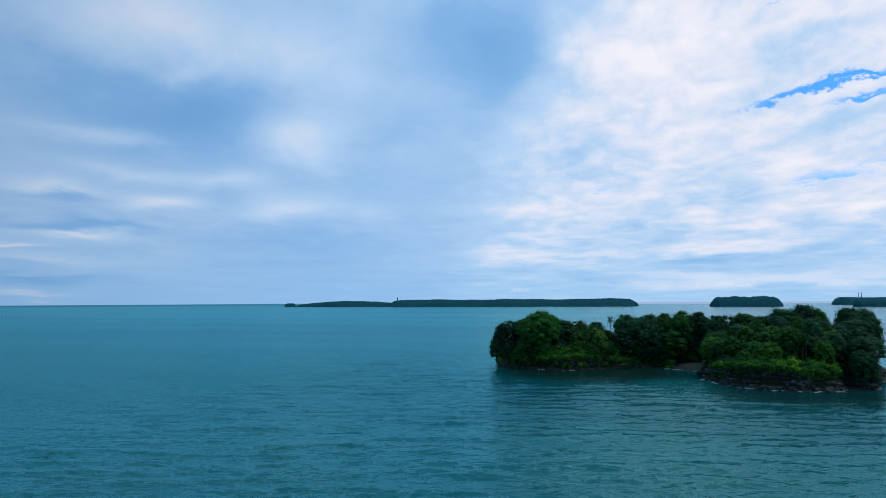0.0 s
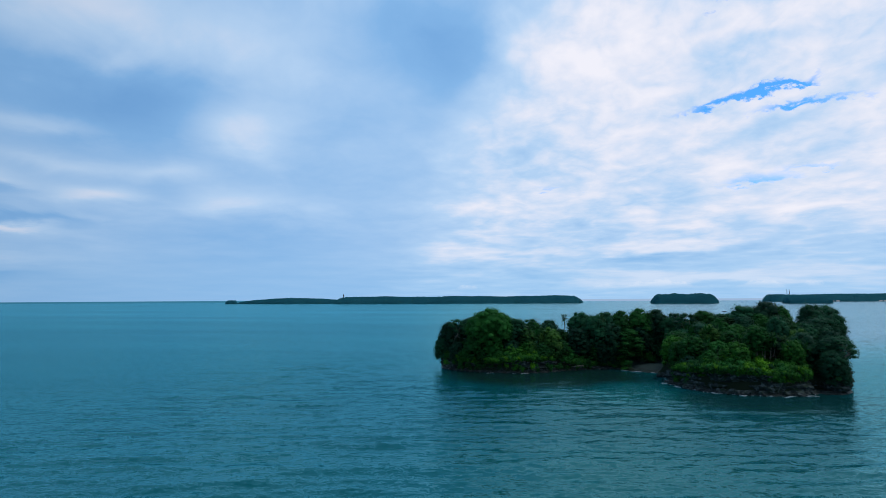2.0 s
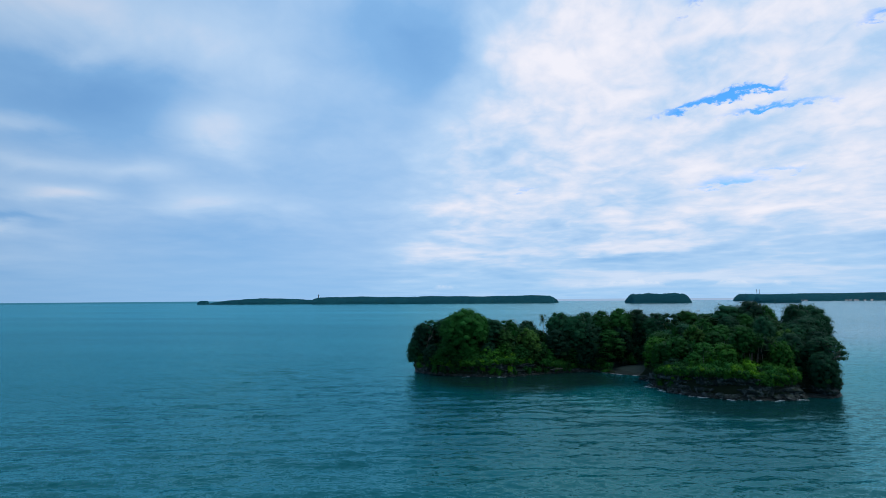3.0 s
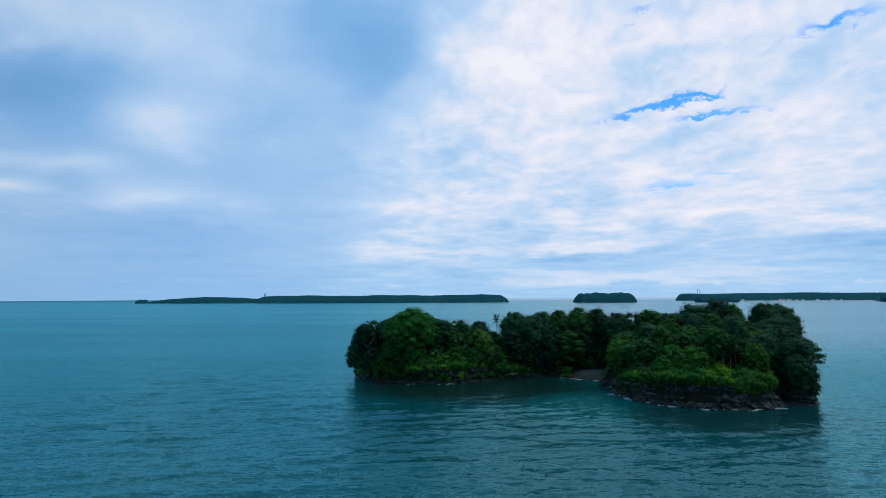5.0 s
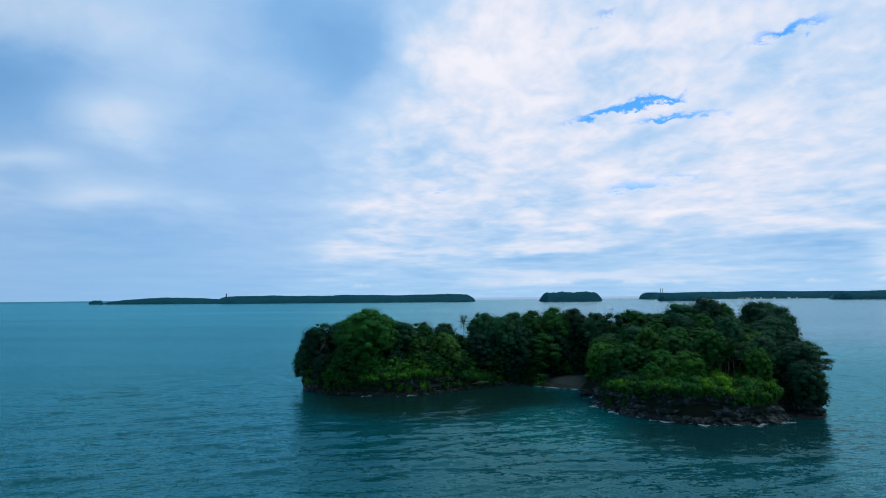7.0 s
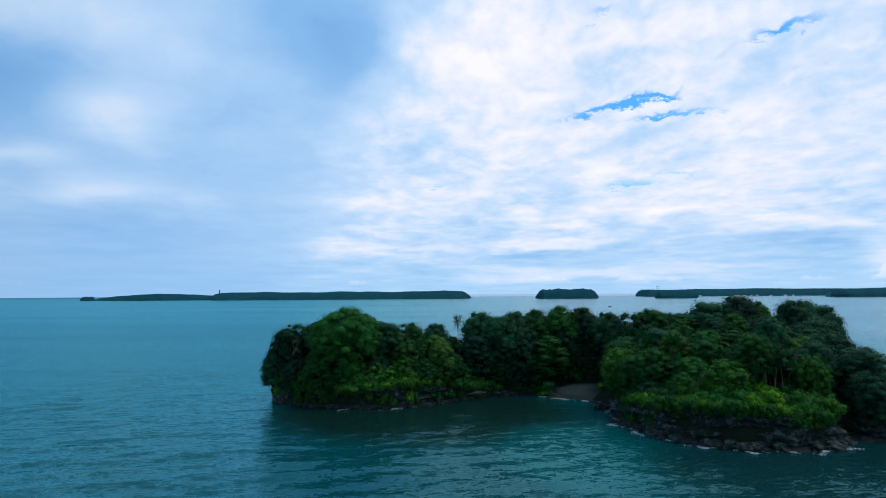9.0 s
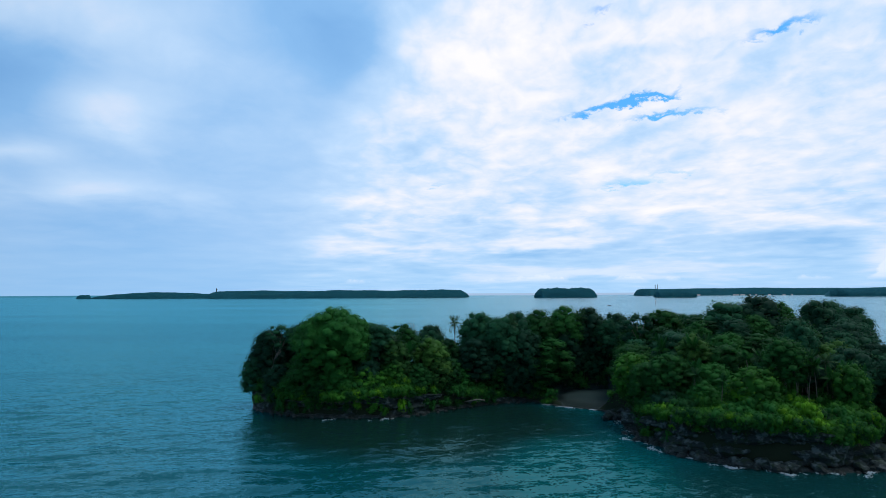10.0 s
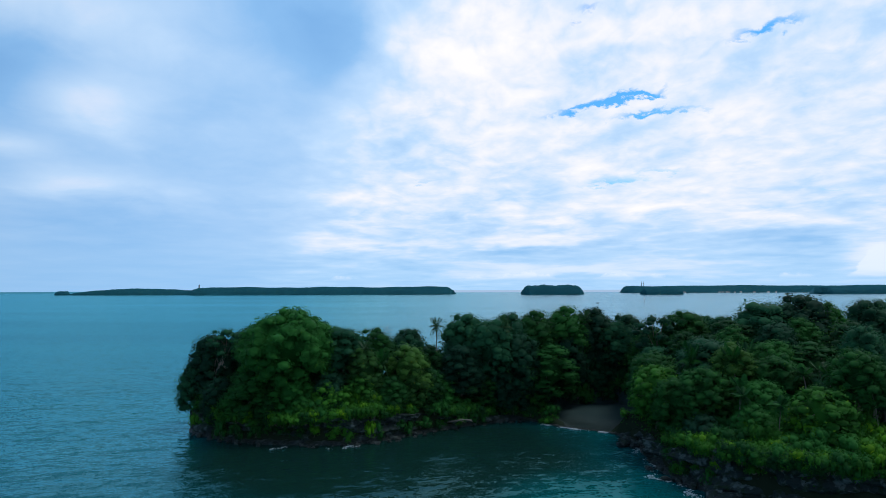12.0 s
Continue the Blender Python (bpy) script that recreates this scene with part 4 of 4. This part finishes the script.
def far_island(name, label, x0, x1, y, deep, height, seed, taper=0.1, rise=0.86, tree=5.4):
    """A low wooded island: a land body with a forest of small crowns over it, both in the haze-tinted leaf colour."""
    r = np.random.default_rng(seed)
    length = x1 - x0
    body = tagged(new(name), label, "island")
    body.location = ((x0 + x1) / 2, y, 0)
    n = 60
    s = np.linspace(-1, 1, n)
    prof = np.minimum(1, (1 - np.abs(s)) / taper) ** 0.6
    wave = 1 + 0.05 * np.sin(s * 9 + seed) + 0.03 * np.sin(s * 23 + 2 * seed)
    across = np.linspace(-1, 1, 9)
    v = np.stack([np.repeat(s * length / 2, 9), np.tile(across, n) * np.repeat(deep / 2 * np.maximum(prof, 0.15), 9),
                  np.repeat((height * rise) * prof * wave, 9) * np.tile(1 - np.abs(across) ** 3, n) + 1.5 - 3.0 * np.tile(np.abs(across) ** 6, n)], 1)
    i = (np.arange(n - 1)[:, None] * 9 + np.arange(8)[None, :]).ravel()
    part("land", (v, np.stack([i, i + 9, i + 10, i + 1], 1)), LEAF_HAZED, body, smooth=True)
    crowns, bends = [], []
    iv, jf = ICO1
    for _ in range(int(length * 3.2)):
        q, a = r.uniform(-1, 1), r.uniform(-1.0, 0.35)
        pr = min(1, (1 - abs(q)) / taper) ** 0.6
        z = height * rise * pr * (1 + 0.05 * math.sin(q * 9 + seed) + 0.03 * math.sin(q * 23 + 2 * seed)) * (1 - abs(a) ** 3)
        rad = tree * r.uniform(0.3, 0.75)
        up = height * (1 - rise) * r.uniform(0.3, 1.2) * (0.45 + 0.55 * pr)
        c = np.array([q * length / 2, a * deep / 2 * max(pr, 0.15), z + up * 0.5])
        bends.append(unit(iv * 0.4 + [0, -0.35, 0.6]))
        crowns.append((iv * (1 + r.normal(0, 0.16, (len(iv), 1))) * [rad, rad, 2.0 + 0.45 * rad] + c, jf))
    w = part("wood", (*join(crowns), np.concatenate(bends)), LEAF_HAZED, body, "dense forest with a blue-teal haze tint", smooth=True)
    w["kind"] = "stuff"
    return body


far_island("far_island", "long low wooded island far across the water", -1400, 66, 3270, 300, 42, 1, 0.06)
far_island("far_island", "low wooded spit of the far island", -2165, -1330, 3400, 220, 36, 2, 0.7)
far_island("far_islet", "small tree-covered islet off the spit", -2262, -2180, 3420, 60, 22, 3, 0.4)
far_island("far_island", "small round wooded island far across the water", 384, 690, 2900, 160, 47, 4, 0.22)
far_island("far_island", "small wooded island before the mainland coast", 921, 1112, 2740, 110, 34, 5, 0.15)
far_island("mainland_coast", "long wooded mainland coast on the horizon", 1180, 4200, 3900, 400, 46, 6, 0.03)
far_island("mainland_coast", "wooded headland of the mainland coast", 1770, 3600, 2800, 200, 38, 7, 0.03)

# a tower, masts, sheds and craft in the distance


def tower(x, y, z, h):
    ob = tagged(new("lighthouse"), "slim dark lighthouse tower on the wooded island", "tower")
    ob.location = (x, y, z)
    part("shaft", tube([(0, 0, -20), (0, 0, h * 0.5), (0, 0, h)], [5.0, 3.6, 3.0], 10), STEEL, ob)
    part("gallery", tube([(0, 0, h), (0, 0, h + 0.1), (0, 0, h + 2.4), (0, 0, h + 2.5)], [0.1, 4.6, 4.6, 0.1], 10), STEEL, ob)
    part("lantern", tube([(0, 0, h + 2.4), (0, 0, h + 6), (0, 0, h + 8)], [2.6, 2.4, 0.1], 10), STEEL, ob)


tower(-1363, 3270, 30, 21)
for x in (1292, 1306):
    ob = tagged(new("radio_mast"), "thin lattice radio mast on the coast", "mast", "masts on the coast")
    ob.location = (x * 1.02, 3900, 10)
    part("pole", tube([(0, 0, 0), (0, 0, 40), (0, 0, 64)], [2.2, 1.7, 0.9], 4), STEEL, ob)
    part("antenna", tube([(0, 0, 50), (0, 0, 51), (0, 0, 57), (0, 0, 58)], [0.2, 2.6, 2.6, 0.2], 6), WHITE, ob)

sheds = np.random.default_rng(5)
for i in range(15):
    x = 1480 + sheds.uniform(0, 700)
    wd, dp, ht = sheds.uniform(6, 14), 8.0, sheds.uniform(3, 5)
    ob = tagged(new("shore_house"), "small pale house with a sheet roof by the shore", "house", "houses on the coast")
    ob.location = (x, 3690 + sheds.uniform(-4, 4), 0.15)
    wv = [(-wd / 2, -dp / 2, 0), (wd / 2, -dp / 2, 0), (wd / 2, dp / 2, 0), (-wd / 2, dp / 2, 0), (-wd / 2, -dp / 2, ht), (wd / 2, -dp / 2, ht), (wd / 2, dp / 2, ht), (-wd / 2, dp / 2, ht)]
    part("wall", (wv, [(0, 1, 5, 4), (1, 2, 6, 5), (2, 3, 7, 6), (3, 0, 4, 7)]), WHITE, ob)
    e = 0.8
    rv = [(-wd / 2 - e, -dp / 2 - e, ht - 0.2), (wd / 2 + e, -dp / 2 - e, ht - 0.2), (wd / 2 + e, 0, ht + 2.4), (-wd / 2 - e, 0, ht + 2.4), (wd / 2 + e, dp / 2 + e, ht - 0.2), (-wd / 2 - e, dp / 2 + e, ht - 0.2)]
    part("roof", (rv, [(0, 1, 2, 3), (3, 2, 4, 5)]), ROOF, ob)


def motor_boat(x, y, turn):
    ob = tagged(new("motor_boat"), "small open motor boat on the water", "boat")
    ob.matrix_world = pose(x, y, 0, 0, 0, turn)
    s = np.linspace(-1, 1, 9)
    half = 1.1 * np.sqrt(np.clip(1 - np.clip(s, 0, 1) ** 2.2, 0.01, 1))
    keel = np.stack([s * 4.5, 0 * s, -0.3 + 0.5 * np.clip(s, 0, 1) ** 2], 1)
    left = np.stack([s * 4.5, half, 0.9 + 0.4 * np.clip(s, 0, 1)], 1)
    right = left * [1, -1, 1]
    v = np.concatenate([left, keel, right])
    f = [(r * 9 + i, r * 9 + i + 1, (r + 1) * 9 + i + 1, (r + 1) * 9 + i) for r in range(2) for i in range(8)]
    part("hull", (v, f), HULL, ob)
    part("canopy", (np.array([(-2, -1, 2.2), (1.5, -1, 2.3), (1.5, 1, 2.3), (-2, 1, 2.2), (-2, -1, 2.35), (1.5, -1, 2.45), (1.5, 1, 2.45), (-2, 1, 2.35)]),
         [(0, 1, 2, 3), (4, 5, 6, 7), (0, 1, 5, 4), (1, 2, 6, 5), (2, 3, 7, 6), (3, 0, 4, 7)]), WHITE, ob)
    for px, py in ((-1.9, -0.9), (-1.9, 0.9), (1.4, -0.9), (1.4, 0.9)):
        part("post", tube([(px, py, 0.2), (px, py, 1.2), (px, py, 2.25)], [0.05, 0.05, 0.05], 4), STEEL, ob)


motor_boat(312, 1190, 15)


def channel_marker(x, y):
    ob = tagged(new("channel_marker"), "dark channel marker post standing in the water", "marker")
    ob.location = (x, y, 0)
    part("pile", tube([(0, 0, -2), (0, 0, 3), (0, 0, 8)], [0.5, 0.45, 0.4], 8), STEEL, ob)
    part("platform", tube([(0, 0, 5), (0, 0, 5.05), (0, 0, 5.5), (0, 0, 5.55)], [0.3, 1.3, 1.3, 0.3], 8), STEEL, ob)
    part("beacon", tube([(0, 0, 8), (0, 0, 9), (0, 0, 9.6)], [0.7, 0.6, 0.1], 8), WHITE, ob)


channel_marker(430, 1260)

# ---- rocks, foam and driftwood along the shore ----
OUT = unit(np.roll(SHORE_LINE, -1, 0) - np.roll(SHORE_LINE, 1, 0))
OUT = np.stack([OUT[:, 1], -OUT[:, 0]], 1)
shore_rng = np.random.default_rng(11)


def boulder_mesh(seed):
    v, f = ICO2
    out = []
    for p in v:
        n = noise.fractal(Vector(p) * 0.9 + Vector((seed * 7.3, 0, 0)), 0.8, 2.0, 4)
        out.append(p * (1 + 0.42 * n))
    out = np.array(out) * [1.0, 0.8, 0.6]
    me = mesh_of("boulder", out, f)
    me.materials.append(ROCK)
    return me


BOULDERS = [boulder_mesh(i) for i in range(7)]


def boulder(x, y, z, size):
    if x < -53:
        return
    ob = new("boulder", BOULDERS[int(shore_rng.integers(7))])
    ob.matrix_world = Matrix.LocRotScale((x, y, z), Euler(shore_rng.uniform(-0.4, 0.4, 3) + np.array([0, 0, shore_rng.uniform(0, 6.28)])), (size,) * 3)
    tagged(ob, "dark wet boulder at the foot of the cliff" if size > 0.8 else "small dark wet rock at the waterline", "rock", "rocks along the shore")


def along(first, last):
    """A place on the shore line between two of its corners, and the way out to sea."""
    i = int(shore_rng.uniform(first, last) * 24) % len(SHORE_LINE)
    return SHORE_LINE[i], OUT[i]


for first, last, count, far0, far1, s0, s1 in ((12, 19, 70, 0.2, 2.8, 0.3, 1.1), (0, 5, 50, 0.0, 2.2, 0.25, 0.8), (3.4, 8.0, 70, 0.0, 2.6, 0.15, 0.5)):
    for _ in range(count):
        (x, y), (ox, oy) = along(first, last)
        q = shore_rng.uniform(far0, far1)
        boulder(x + ox * q, y + oy * q, 0.25 - 0.08 * q, shore_rng.uniform(s0, s1))
for _ in range(26):
    boulder(35.4 + shore_rng.normal(0, 1.3), 117.2 + shore_rng.normal(0, 1.6), 0.25 + shore_rng.uniform(0, 0.5), shore_rng.uniform(0.35, 0.9))
for _ in range(30):
    (x, y), (ox, oy) = along(13.4, 18.4)
    q = shore_rng.uniform(0.4, 2.2)
    boulder(x + ox * q, y + oy * q, 0.9 - 0.3 * q, shore_rng.uniform(0.9, 1.9))


def foam(name, spots, label):
    v, f = ICO1
    parts = [(v * [a, b, 0.05] @ np.array([[math.cos(t), math.sin(t), 0], [-math.sin(t), math.cos(t), 0], [0, 0, 1]]) + [x, y, z], f) for x, y, z, a, b, t in spots]
    tagged(part(name, join(parts), FOAM, smooth=True), label, "foam", kind="stuff")


spots = []
for first, last, count, out0, wide in ((12.3, 19.3, 2600, 2.9, 0.45), (10.6, 12.3, 400, 1.3, 0.4), (3.2, 3.8, 150, 2.6, 0.5), (2.3, 2.7, 60, 2.4, 0.3), (8.6, 10.0, 900, 0.5, 0.35)):
    for _ in range(count):
        u = shore_rng.uniform(first, last)
        if math.sin(u * 9.0) + 0.7 * math.sin(u * 23.0 + 1) + shore_rng.normal(0, 0.5) < 0.1:
            continue
        i, w = int(u * 24) % len(SHORE_LINE), u * 24 % 1
        q = out0 * (1 + 0.35 * math.sin(u * 6.1) + 0.2 * math.sin(u * 17)) + shore_rng.normal(0, wide)
        x, y = SHORE_LINE[i] * (1 - w) + SHORE_LINE[(i + 1) % len(SHORE_LINE)] * w + OUT[i] * q
        spots.append((x, y, 0.06 + shore_rng.uniform(0, 0.05), shore_rng.uniform(0.05, 0.24), shore_rng.uniform(0.02, 0.05), math.atan2(OUT[i][0], -OUT[i][1]) + shore_rng.normal(0, 0.4)))
foam("sea_foam", spots, "broken white foam where small waves meet the rocks")

for x, y, z, turn, tilt in ((0.5, 131.2, 1.2, 60, 80),):
    ob = tagged(new("driftwood"), "pale fallen dead tree lying on the shore rocks", "dead tree")
    ob.matrix_world = pose(x, y, z, tilt, 0, turn)
    r = np.random.default_rng(int(x + 50))
    part("trunk", tube([(0, 0, -2), (0.1, 0, 1), (0, 0.2, 4), (0.3, 0, 6)], [0.22, 0.2, 0.14, 0.05], 6), PALE_BARK, ob, smooth=True)
    for i in range(7):
        a = np.array([0.1, 0.1, 1.0 + 0.7 * i])
        b = a + r.normal(0, 1, 3) * [0.5, 0.5, 0.3] + [0, 0, 1.3]
        part("branch", tube([a, (a + b) / 2 + [0, 0, 0.2], b], [0.08, 0.06, 0.02], 5), PALE_BARK, ob, smooth=True)
